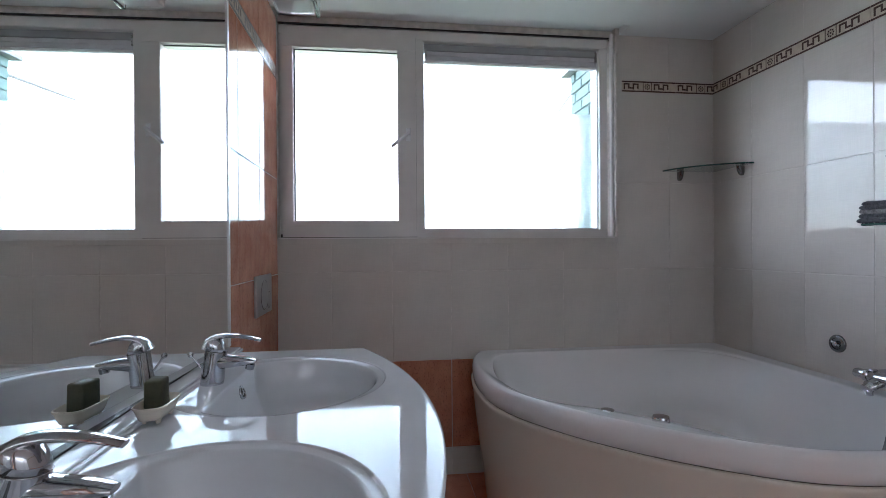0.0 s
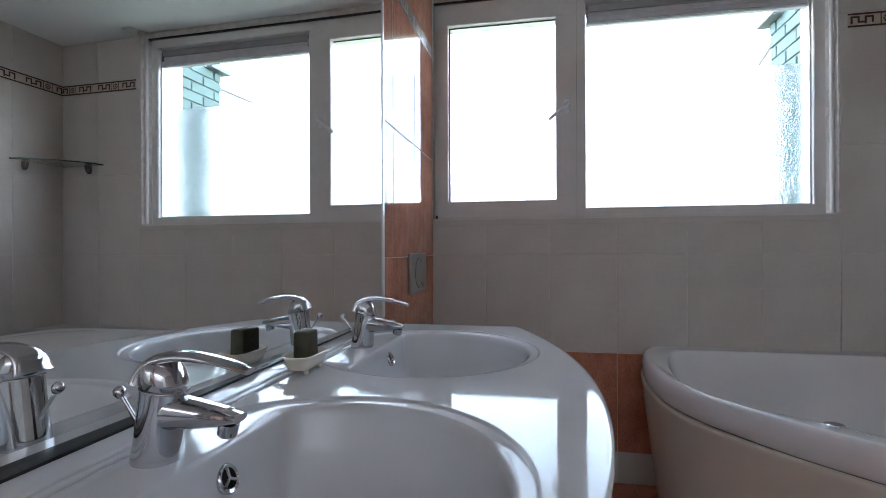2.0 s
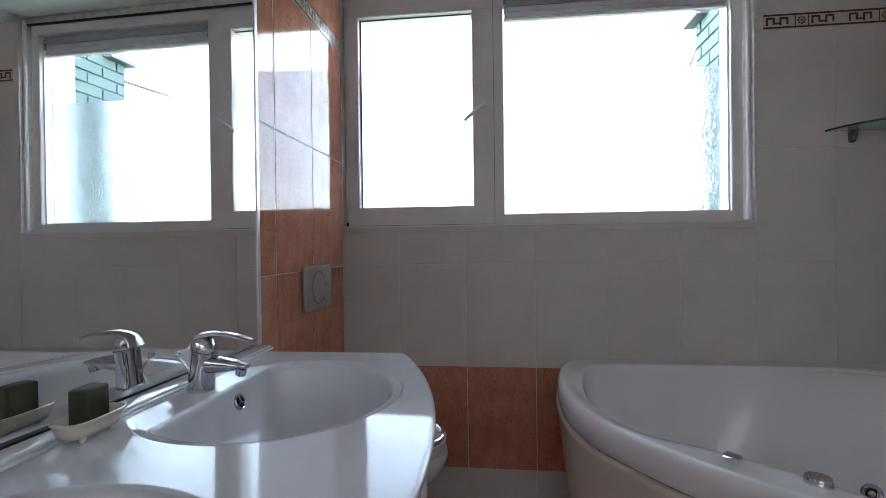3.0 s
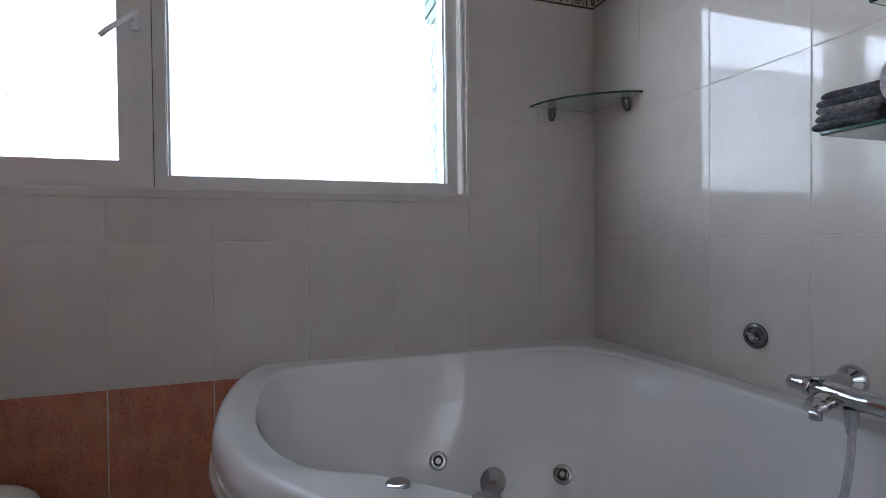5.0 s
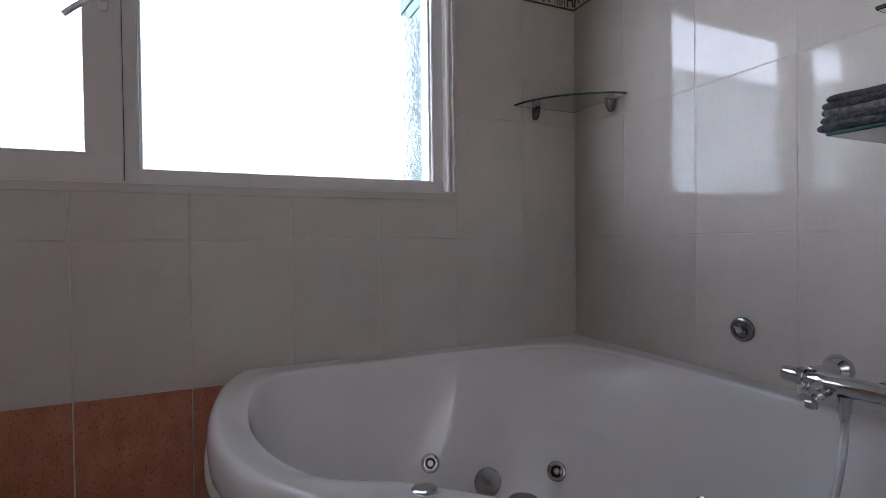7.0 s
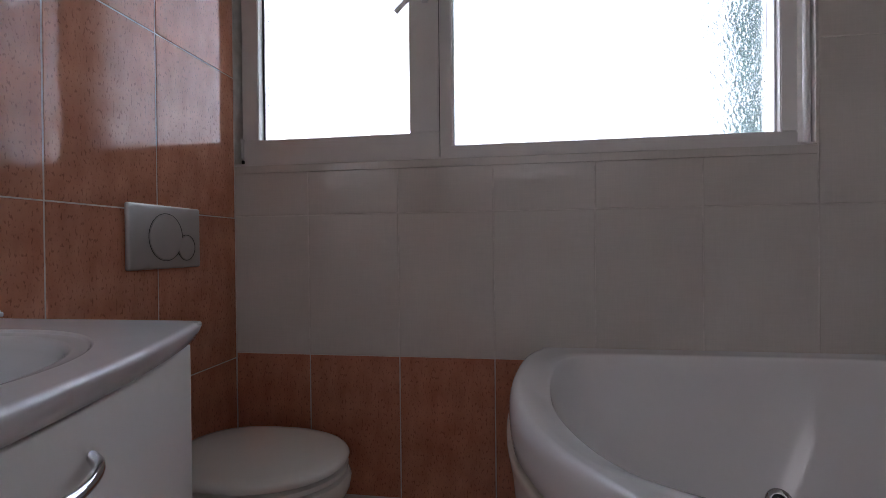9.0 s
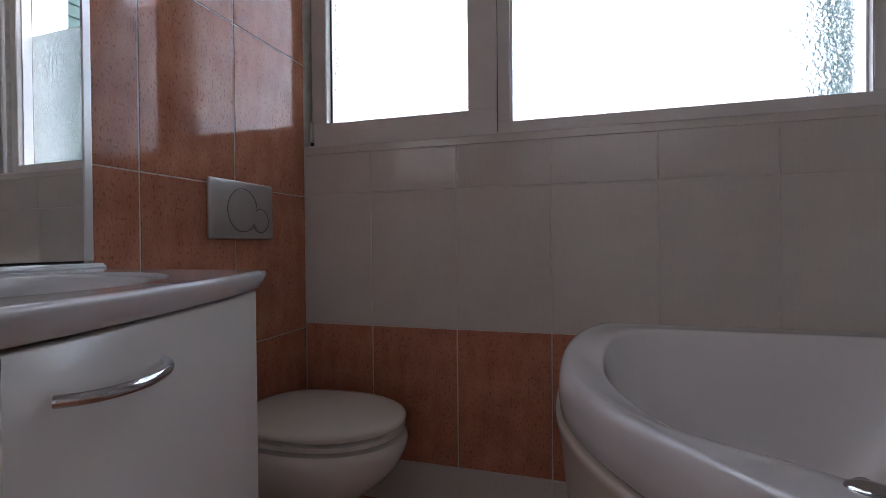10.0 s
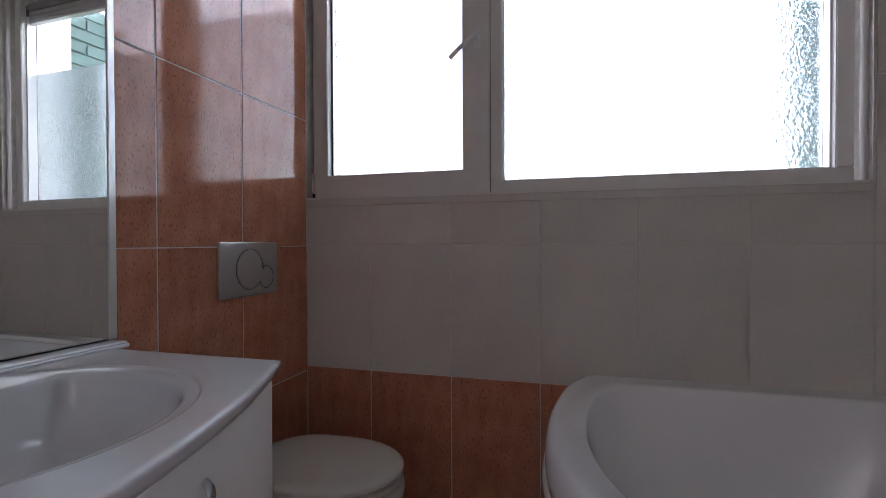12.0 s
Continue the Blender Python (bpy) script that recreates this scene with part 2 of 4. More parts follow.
# ---- room shell ----
bm = bmesh.new()
box(bm, XL - 0.2, XR + 0.2, YS - 0.2, YN, -0.2, FZ - 0.0045)
floor = setting("floor", bm, M_GROUT, label="floor of square terracotta tiles with pale joints")
bm = bmesh.new()
box(bm, XL - 0.2, XR + 0.2, YS - 0.2, 2.190, ZC, ZC + 0.15)
box(bm, XL - 0.2, XR + 0.2, 2.190, YN + 0.20, ZC + 0.035, ZC + 0.15)
box(bm, 1.184, XR + 0.2, 2.190, YN + 0.20, ZC, ZC + 0.035)
ceiling = setting("ceiling", bm, M_CEIL, label="smooth white painted ceiling with a shallow blind pocket")
bm = bmesh.new()
TB = 0.0014
box(bm, XL - 0.2, WX0, YN + TB, YN + 0.20, -0.2, ZC + 0.1)
box(bm, WX0, XR + 0.2, YN + TB, YN + 0.20, -0.2, WZ0)
box(bm, WX1, XR + 0.2, YN + TB, YN + 0.20, WZ0, ZC + 0.1)
box(bm, WX0, WX1, YN + 0.04, YN + 0.20, WZ1, ZC + 0.1)
wall_north = setting("wall_north", bm, M_CREAMGROUT, label="window wall faced with cream tiles over a terracotta row")
bm = bmesh.new()
box(bm, XR + TB, XR + 0.2, YS - 0.2, YN + TB, -0.2, ZC + 0.1)
wall_east = setting("wall_east", bm, M_CREAMGROUT, label="bath wall faced with glossy cream tiles and a key border")
bm = bmesh.new()
# a shallow niche holds the mirror
NY0, NY1, NZ0, NZ1 = 0.085, 1.5535, 0.790, 2.0225
box(bm, XL - 0.2, XL - 0.055, YS - 0.2, YN + 0.20, -0.2, ZC + 0.1)
box(bm, XL - 0.055, XL - TB, YS - 0.2, NY0, -0.2, ZC + 0.1)
box(bm, XL - 0.055, XL - TB, NY1, YN + 0.20, -0.2, ZC + 0.1)
box(bm, XL - 0.055, XL - TB, NY0, NY1, -0.2, NZ0)
box(bm, XL - 0.055, XL - TB, NY0, NY1, NZ1, ZC + 0.1)
box(bm, XL - TB, XL - 0.001, YN + 0.001, YN + 0.06, 0.0, ZC + 0.035)
wall_west = setting("wall_west", bm, M_GROUT, label="mirror wall faced with glossy terracotta tiles")
# unseen wall closing the room; its opening is added to pass the fill light
bm = bmesh.new()
box(bm, XL - TB, -0.40, YS - 0.12, YS, 0.0, ZC)
box(bm, 1.65, XR + TB, YS - 0.12, YS, 0.0, ZC)
box(bm, -0.40, 1.65, YS - 0.12, YS, 2.18, ZC)
wall_south = setting("wall_south", bm, M_SHELL, label="unseen added painted wall, with a wide opening for the fill light")
# made-up white box behind the opening, softening the fill lamp by bounce
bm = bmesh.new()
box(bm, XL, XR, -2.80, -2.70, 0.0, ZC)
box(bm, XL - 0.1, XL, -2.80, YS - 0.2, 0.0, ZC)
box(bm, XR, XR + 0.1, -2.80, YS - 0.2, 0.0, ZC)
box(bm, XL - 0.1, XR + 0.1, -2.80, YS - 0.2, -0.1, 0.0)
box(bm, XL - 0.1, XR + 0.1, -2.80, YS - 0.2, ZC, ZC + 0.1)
setting("wall_fill_box", bm, M_CEIL, label="unseen white box, added to bounce the fill lamp's light into the room")

bm = bmesh.new()
box(bm, -400, 400, -400, 400, -3.3, -3.0)
ground = setting("ground", bm, M_GROUND, label="green ground below the upper storey")

# ---- window ----
FY = YN + 0.048      # face of the fixed frame
bm = bmesh.new()
box(bm, WX0, WX1 - 0.02, FY, FY + 0.11, WZ0, WZ0 + 0.040)
box(bm, WX0, WX1 - 0.02, FY, FY + 0.11, 2.189, WZ1)
box(bm, WX0, WX0 + 0.022, FY, FY + 0.11, WZ0 + 0.040, 2.189)
box(bm, 0.125, 0.170, FY, FY + 0.11, WZ0 + 0.040, 2.189)
box(bm, 1.096, WX1 - 0.02, FY, FY + 0.11, WZ0 + 0.040, 2.189)
bmesh.ops.bevel(bm, geom=bm.edges[:], offset=0.003, segments=2, affect="EDGES")
window_1 = tagged(new("window_1"), label="wide off-white painted window with casement and fixed light", kind="structure")
part("window_frame", bm, M_FRAME, window_1)
# glazing bead round the fixed light
bm = bmesh.new()
PY = FY + 0.066
for a in ((0.170, 1.096, WZ0 + 0.040, WZ0 + 0.046), (0.170, 0.176, WZ0 + 0.046, 2.189), (1.090, 1.096, WZ0 + 0.046, 2.189)):
    box(bm, a[0], a[1], FY + 0.022, PY - 0.004, a[2], a[3])
part("glazing_bead", bm, M_WHITE, window_1)
bm = bmesh.new()
box(bm, 0.170, 1.096, PY, PY + 0.006, WZ0 + 0.040, 2.189)
pane = part("pane", bm, M_GLASS, window_1)
pane.visible_shadow = False
bm = bmesh.new()
box(bm, 0.174, 1.087, PY - 0.003, PY - 0.0015, WZ0 + 0.048, 1.859)
film = part("privacy_film", bm, M_FILM, window_1, "figured translucent privacy film")
film.visible_shadow = False
bm = bmesh.new()
for x in (1.0895,):
    box(bm, x, x + 0.0022, PY - 0.003, PY - 0.001, WZ0 + 0.046, 2.189)
part("spacer_line", bm, M_RUBBER, window_1)
# casement
SY = YN + 0.030
bm = bmesh.new()
sx0, sx1, sz0, sz1 = -0.514, 0.132, 1.207, 2.195
gx0, gx1, gz0, gz1 = -0.461, 0.041, 1.285, 2.125
box(bm, sx0, sx1, SY, SY + 0.10, sz0, gz0)
box(bm, sx0, sx1, SY, SY + 0.10, gz1, sz1)
box(bm, sx0, gx0, SY, SY + 0.10, gz0, gz1)
box(bm, gx1, sx1, SY, SY + 0.10, gz0, gz1)
bmesh.ops.bevel(bm, geom=[e for e in bm.edges], offset=0.0025, segments=2, affect="EDGES")
sash = part("casement", bm, M_FRAME, window_1)
bm = bmesh.new()
box(bm, gx0, gx1, SY + 0.040, SY + 0.046, gz0, gz1)
sp = part("pane", bm, M_GLASS, sash)
sp.visible_shadow = False
bm = bmesh.new()
box(bm, gx0 + 0.012, gx1 - 0.004, SY + 0.0375, SY + 0.039, gz0 + 0.006, 1.926)
sf = part("privacy_film", bm, M_FILM, sash, "figured translucent privacy film")
sf.visible_shadow = False
bm = bmesh.new()
for a in ((gx0, gx1, gz0, gz0 + 0.005), (gx0, gx0 + 0.006, gz0, gz1), (gx0, gx1, gz1 - 0.004, gz1)):
    box(bm, a[0], a[1], SY + 0.031, SY + 0.037, a[2], a[3])
part("gasket", bm, M_RUBBER, sash)
bm = bmesh.new()
box(bm, sx0 - 0.008, sx1 + 0.002, FY - 0.004, FY - 0.002, sz0 - 0.003, sz0)
box(bm, sx1, sx1 + 0.0015, FY - 0.004, FY - 0.002, sz0, sz1)
part("shadow_joint", bm, M_DARK, window_1)
bm = rbox(sx0 - 0.008, sx0 - 0.001, SY - 0.008, SY + 0.01, sz0 + 0.02, sz0 + 0.085, 0.002, 2)
part("hinge", bm, M_FRAME, window_1)
bm = rbox(sx0 - 0.006, sx0 + 0.002, SY - 0.006, SY + 0.01, sz0 - 0.004, sz0 + 0.014, 0.002, 2)
part("hinge_foot", bm, M_RUBBER, window_1)
# handle
hz = 1.711
bm = rbox(0.082, 0.104, SY - 0.010, SY, hz - 0.032, hz + 0.032, 0.004, 3)
hd = part("handle", bm, M_ALU, sash, "grey metal casement handle turned aslant")
bm = sweep([(0.093, SY - 0.008, hz), (0.093, SY - 0.034, hz)], [0.009, 0.009], 14)
bm = sweep(spline([(0.097, SY - 0.036, hz + 0.004), (0.072, SY - 0.042, hz - 0.018), (0.037, SY - 0.042, hz - 0.045), (0.009, SY - 0.036, hz - 0.068)], 5), 0.008, 14, 0.75, (0, 1, 0), bm)
part("lever", bm, M_ALU, hd, smooth=True)
# round cover strip beside the frame, sill line and blind pocket trim
bm = sweep([(1.149, YN + 0.024, WZ0 - 0.002), (1.149, YN + 0.024, 2.253)], 0.009, 14, 1.0, (0, 1, 0))
part("cover_strip", bm, M_FRAME, window_1, smooth=True)
bm = bmesh.new()
box(bm, WX0 + 0.002, WX1 - 0.01, YN - 0.003, FY + 0.005, WZ0 - 0.007, WZ0 - 0.001)
part("window_sill", bm, M_FRAME, window_1)
bm = rbox(WX0 + 0.002, WX1 + 0.004, YN - 0.0035, YN + 0.001, WZ0 - 0.032, WZ0 - 0.0075, 0.0015, 2)
part("sill_trim", bm, M_CREAM, window_1)
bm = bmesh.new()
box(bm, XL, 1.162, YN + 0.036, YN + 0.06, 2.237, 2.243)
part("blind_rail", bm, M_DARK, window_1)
# pleated blind, drawn up
blind = thing("roller_blind", "pale blind drawn up under a grey head rail", "blind")
part("head_rail", rbox(0.176, 1.094, FY + 0.025, FY + 0.058, 2.149, 2.185, 0.003, 2), M_BLINDCASE, blind)
bm = bmesh.new()
for i in range(4):
    z = 2.105 + i * 0.0115
    box(bm, 0.182, 1.088, FY + 0.030 + (i % 2) * 0.003, FY + 0.054, z, z + 0.0108)
part("folded_fabric", bm, M_BLIND, blind)
part("bottom_rail", rbox(0.178, 1.092, FY + 0.028, FY + 0.056, 2.089, 2.102, 0.003, 2), M_WHITE, blind)
for x in (0.179, 1.082):
    part("end_bracket", rbox(x, x + 0.010, FY + 0.020, FY + 0.030, 2.121, 2.173, 0.002, 2), M_SATIN, blind)

# ---- outside ----
bm = bmesh.new()
box(bm, 1.200, 1.46, YN + 0.20, 2.650, 0.6, 2.7)
setting("window_reveal", bm, M_RENDERW, label="white rendered outer window reveal")
bm = bmesh.new()
box(bm, 1.218, 1.62, 2.640, 3.02, -3.0, 2.36)
pier = setting("brick_pier", bm, M_MORTAR, label="green painted brick pier outside the window")
part("cap", rbox(1.156, 1.67, 2.86, 3.06, 2.28, 2.31, 0.004, 2), M_ZINC, pier, "grey metal flashing")
rail = thing("wire_stay", "thin grey metal stay running out from a brick pier", "stay")
part("rod", sweep([(1.226, 3.01, 2.190), (1.568, 4.19, 2.385)], 0.012, 8), M_RUBBER, rail)

# ---- mirror ----
mirror = thing("wall_mirror", "large frameless wall mirror standing on the vanity ledge", "mirror", at=(0, 0, 0))
bm = bmesh.new()
box(bm, -0.006, 0.0, 0.09, 1.537, VT + 0.013, 2.02)
for v in bm.verts:
    v.co.x += -0.5365 + 0.020 * (v.co.y - 1.2)
part("mirror_pane", bm, M_MIRROR, mirror)
part("edge_strip", rbox(-0.550, -0.5265, 1.5375, 1.5530, VT + 0.013, 2.02, 0.001, 2), M_ALU, mirror, "pale metal edge strip")
# dark strip standing in for the shaded gap below the mirror
bm = bmesh.new()
box(bm, -0.575, -0.536, 0.09, 1.540, VT + 0.0092, VT + 0.0128)
part("bottom_gap_strip", bm, M_RUBBER, mirror)
lamp = thing("mirror_lamp", "white mirror lamp on a short arm with clear glass ends", "lamp")
part("arm", sweep([(XL, 1.45, 1.945), (-0.33, 1.45, 1.945)], 0.009, 12), M_CHROME, lamp, smooth=True)
part("shade", rbox(-0.365, -0.248, 1.40, 1.50, 1.892, 1.955, 0.010, 3), M_WHITE, lamp)
part("glass_rim", rbox(-0.246, -0.232, 1.395, 1.505, 1.886, 1.955, 0.003, 2), M_SHELFGLASS, lamp, "clear glass edge")


# ---- vanity ----
VYC, VH = 0.83, 0.692


def front(y, inset=0.0):
    return 0.063 - 0.163 * ((y - VYC) / VH) ** 2 - inset


BX, BR = -0.288, 0.226
BASINS = (0.500, 1.151)


def bowl_point(a, yc, r, chord=-0.408):
    x = BX + r * math.cos(a)
    return max(x, chord), yc + r * math.sin(a) * 1.06


def collar(a, yc, d):
    """The edge of the sunk collar round a basin, drawn in by d; the ledge cuts it off behind."""
    return max(BX + (0.253 - d) * math.cos(a), -0.486 + d), yc + (0.268 - d) * math.sin(a)


SINK = 0.0042        # depth of the collar
vanity = thing("double_washbasin", "white cast-marble double washbasin top with bowed front", "washbasin")
NB = 72
outer = [(XL + 0.001, VYC - VH + 0.003), (XL + 0.001, VYC + VH - 0.003)]
edge = [(front(VYC + VH - 2 * VH * i / 48), VYC + VH - 2 * VH * i / 48) for i in range(49)]
ring = [outer[1]] + edge + [outer[0]]


def inset_ring(pts, d):
    """The outline drawn in by d, but for its back."""
    out = []
    for i, (x, y) in enumerate(pts):
        if i in (0, len(pts) - 1):
            out.append((x, y + (-d if i == 0 else d)))
            continue
        if i in (1, len(pts) - 2):
            out.append((x - d * 0.6, y + (-d if i == 1 else d)))
            continue
        k = Vector((1.0, 0.326 * (y - VYC) / VH ** 2)).normalized()
        out.append((x - k.x * d, y - k.y * d))
    return out


bm = bmesh.new()
rows = []
for d, z in ((0.060, VT - 0.031), (0.018, VT - 0.031), (0.011, VT - 0.029), (0.005, VT - 0.017), (0.0010, VT - 0.008), (0.001, VT - 0.004), (0.003, VT - 0.0012), (0.008, VT), (0.013, VT)):
    rows.append([(x, y, z) for x, y in inset_ring(ring, d)])
loft(rows, True, False, False, bm)
bm.edges.ensure_lookup_table()
top_edges = [e for e in bm.edges if e.is_boundary and e.verts[0].co.z > VT - 0.001 and e.verts[1].co.z > VT - 0.001]
for yc in BASINS:
    vs = [bm.verts.new((*collar(2 * math.pi * i / NB, yc, 0.0), VT)) for i in range(NB)]
    top_edges += [bm.edges.new((vs[i], vs[(i + 1) % NB])) for i in range(NB)]
bmesh.ops.triangle_fill(bm, use_beauty=True, edges=top_edges)
part("top_slab", bm, M_MARBLE, vanity, smooth=True)
for yc in BASINS:
    rows = []
    for d, z in ((0.0, 0.0), (0.0016, -0.0004), (0.0030, -0.0016), (0.0042, -0.0034), (0.0062, -SINK)):
        rows.append([(*collar(2 * math.pi * i / NB, yc, d), VT + z) for i in range(NB)])
    for k, z in ((1.035, -SINK - 0.0005), (1.018, -SINK - 0.0015), (1.0, -SINK - 0.007), (0.985, -0.02), (0.95, -0.05), (0.89, -0.083), (0.78, -0.108), (0.60, -0.124), (0.35, -0.131), (0.12, -0.133)):
        chord = -0.408 - 0.007 * min(1, max(0, (k - 1.0) / 0.035)) + max(0.0, 1 - k) * 0.13
        rows.append([(*bowl_point(2 * math.pi * i / NB, yc, BR * k, chord), VT + z) for i in range(NB)])
    bs = part("basin", loft(rows, True, False, True), M_MARBLE, vanity, smooth=True)
    part("drain", lathe([(0.001, 0.004), (0.018, 0.004), (0.024, 0.002), (0.026, -0.004)], (BX, yc, VT - 0.131), seg=24), M_CHROME, bs, "chrome drain", smooth=True)
    # overflow
    o, ax = (-0.401, yc + 0.056, VT - 0.042), (0.93, 0.0, 0.36)
    ov = part("overflow", lathe([(0.017, -0.004), (0.018, 0.002), (0.016, 0.004), (0.0125, 0.003), (0.0125, -0.003)], o, ax, 24, caps=False), M_CHROME, bs, "chrome overflow rosette", smooth=True)
    bm = lathe([(0.013, 0.0022), (0.001, 0.0022)], o, ax, 20)
    part("overflow_hole", bm, M_DARK, bs)
    bm = bmesh.new()
    for k in range(3):
        a = radians(90 + 120 * k)
        hub = Vector(o) + Vector(ax) * 0.0034
        sweep([hub, hub + Vector((-0.36, 0, 0.93)) * 0.013 * math.sin(a) + Vector((0, 1, 0)) * 0.013 * math.cos(a)], 0.0021, 6, bm=bm)
    part("overflow_spokes", bm, M_CHROME, bs)
# ledge under the mirror
part("ledge", rbox(XL - 0.052, -0.496, 0.088, 1.5525, VT - 0.002, VT + 0.009, 0.004, 3), M_MARBLE, vanity, smooth=True)
part("ledge_foot", rbox(-0.502, -0.488, 0.092, 1.550, VT - 0.004, VT + 0.005, 0.003, 3), M_MARBLE, vanity, smooth=True)


def tap(yc):
    """Single-lever basin mixer: leaning body, flat spout, arched lever, pop-up rod."""
    t = thing("basin_tap", "chrome single-lever basin mixer tap with arched lever", "tap", "basin taps", (-0.458, yc, VT - SINK))
    prof = [(0.0, 0.0, 0.0270), (0.0, 0.003, 0.0276), (0.0005, 0.006, 0.0272), (0.003, 0.025, 0.0262), (0.006, 0.05, 0.0255), (0.010, 0.079, 0.0252)]
    rows = []
    for x, z, r in prof:
        rows.append([(x + r * math.cos(a), r * math.sin(a) * 0.95, z - 0.16 * r * math.cos(a) * (z / 0.079)) for a in (2 * math.pi * i / 36 for i in range(36))])
    part("body", loft(rows, True, True, True), M_CHROME, t, smooth=True)
    # wedge of a spout: nearly straight on top, thinning to the tip
    rows = []
    for k in range(13):
        f = k / 12
        x = 0.006 + 0.098 * f
        top = 0.076 - 0.016 * f - 0.004 * f ** 6
        low = 0.032 + 0.012 * f ** 0.7 + 0.004 * f ** 6
        wid = 0.0225 - 0.0075 * f - 0.003 * f ** 8
        zc, hh = (top + low) / 2, (top - low) / 2
        rows.append([(x, wid * math.copysign(abs(math.cos(a)) ** 0.75, math.cos(a)), zc + hh * math.copysign(abs(math.sin(a)) ** 0.8, math.sin(a))) for a in (2 * math.pi * i / 28 for i in range(28))])
    part("spout", loft(rows, True, True, True), M_CHROME, t, smooth=True)
    part("aerator", lathe([(0.0110, 0.002), (0.0110, -0.010), (0.0095, -0.012), (0.001, -0.011)], (0.090, 0, 0.044), (0.25, 0, 1), 20), M_CHROME, t, smooth=True)
    rows = []
    for x, z, r in ((0.0102, 0.0798, 0.0240), (0.0103, 0.0815, 0.0254), (0.0085, 0.092, 0.0254), (0.0070, 0.101, 0.0240), (0.0070, 0.107, 0.0205), (0.009, 0.1115, 0.0140), (0.012, 0.1130, 0.005)):
        rows.append([(x + r * math.cos(a), r * math.sin(a) * 0.95, z - 0.16 * r * math.cos(a)) for a in (2 * math.pi * i / 36 for i in range(36))])
    cap = part("cap", loft(rows, True, True, True), M_CHROME, t, smooth=True)
    lv = spline([(-0.013, 0, 0.088), (-0.008, 0, 0.101), (0.008, 0, 0.1120), (0.040, 0, 0.1165), (0.080, 0, 0.1120), (0.115, 0, 0.1030)], 6)
    n = len(lv)
    part("lever", sweep(lv, [0.0240 - 0.0135 * (i / (n - 1)) ** 0.8 for i in range(n)], 22, [0.46 - 0.10 * i / (n - 1) for i in range(n)]), M_CHROME, cap, smooth=True)
    part("waist_ring", lathe([(0.0256, 0.0), (0.0260, 0.0008), (0.0256, 0.0016)], (0.010, 0, 0.0790), (0.16, 0, 1), 32), M_SATIN, t, smooth=True)
    rod = part("popup_rod", sweep([(-0.022, 0, 0.034), (-0.047, 0, 0.069)], 0.0024, 10), M_CHROME, t, smooth=True)
    part("knob", lathe([(0.001, -0.0072), (0.005, -0.0055), (0.0072, 0.0), (0.0055, 0.005), (0.001, 0.0072)], (-0.049, 0, 0.072), (-0.5, 0, 0.8), 18), M_CHROME, rod, smooth=True)
    part("temperature_dot", lathe([(0.0045, 0.0), (0.0045, 0.0015), (0.001, 0.002)], (0.0255, -0.002, 0.026), (1, -0.1, 0), 14), M_RUBBER, t)
    return t


first_tap = tap(0.512)
copy_thing(first_tap, pose(-0.458, 1.160, VT - SINK))

# soap dish and soap
dish = thing("soap_dish", "cream ceramic soap dish on small feet", "soap dish", at=(-0.475, 0.905, VT))
DL, DW = 0.052, 0.028


def dish_ring(k, z, r=0.4):
    out = []
    for i in range(40):
        a = 2 * math.pi * i / 40
        c, s = math.cos(a), math.sin(a)
        p = 0.5
        out.append((DW * k * math.copysign(abs(c) ** p, c), (DL - DW * (1 - k)) * math.copysign(abs(s) ** p, s), z))
    return out


part("bowl", loft([dish_ring(0.62, 0.008), dish_ring(0.72, 0.009), dish_ring(0.86, 0.018), dish_ring(0.98, 0.029), dish_ring(1.06, 0.031), dish_ring(1.07, 0.034), dish_ring(1.0, 0.0345), dish_ring(0.9, 0.030), dish_ring(0.78, 0.020), dish_ring(0.66, 0.015)], True, True, True), M_DISH, dish, smooth=True)
for sx in (-1, 1):
    for sy in (-1, 1):
        part("foot", lathe([(0.0045, 0.0), (0.0065, 0.011)], (sx * 0.013, sy * 0.027, 0), seg=10), M_DISH, dish, smooth=True)
bm = rbox(-0.0165, 0.0165, -0.024, 0.024, 0.0152, 0.076, 0.004, 2)
for v in bm.verts:
    v.co += noise.noise_vector(v.co * 60) * 0.0016
    v.co.x *= 1 - 0.08 * (v.co.z - 0.015) / 0.06
soap = mesh_ob("soap_bar", bm, M_SOAP, True)
soap.matrix_world = pose(-0.477, 0.907, VT, 0, 0, 4)
tagged(soap, "dark olive-green block of soap set upright in the dish", "soap")

# cabinet
cab = thing("vanity_cabinet", "white lacquered vanity cabinet with bowed doors", "cabinet")


def curved_panel(y0, y1, z0, z1, inset, thick, n=16, r=0.003):
    ys = [y0 + (y1 - y0) * i / n for i in range(n + 1)]
    rows = []
    for y in ys:
        xo, xi = front(y, inset), front(y, inset + thick)
        rows.append([(xo - r, y, z0), (xo, y, z0 + r), (xo, y, z1 - r), (xo - r, y, z1), (xi, y, z1), (xi, y, z0)])
    return loft(rows, True, True, True)


CY0, CY1 = 0.150, 1.511
ys = [CY0 + 0.003 + (CY1 - CY0 - 0.006) * i / 32 for i in range(33)]
outl = [(XL + 0.002, ys[0])] + [(front(y, 0.050), y) for y in ys] + [(XL + 0.002, ys[-1])]
part("carcass", loft([[(x, y, 0.09) for x, y in outl], [(x, y, VT - 0.031) for x, y in outl]], True, True, False), M_LAC, cab)
outp = [(XL + 0.05, CY0 + 0.04)] + [(front(y, 0.10), y) for y in ys[1:-1]] + [(XL + 0.05, CY1 - 0.04)]
part("plinth", loft([[(x, y, FZ) for x, y in outp], [(x, y, 0.09) for x, y in outp]], True, True, True), M_LAC, cab)
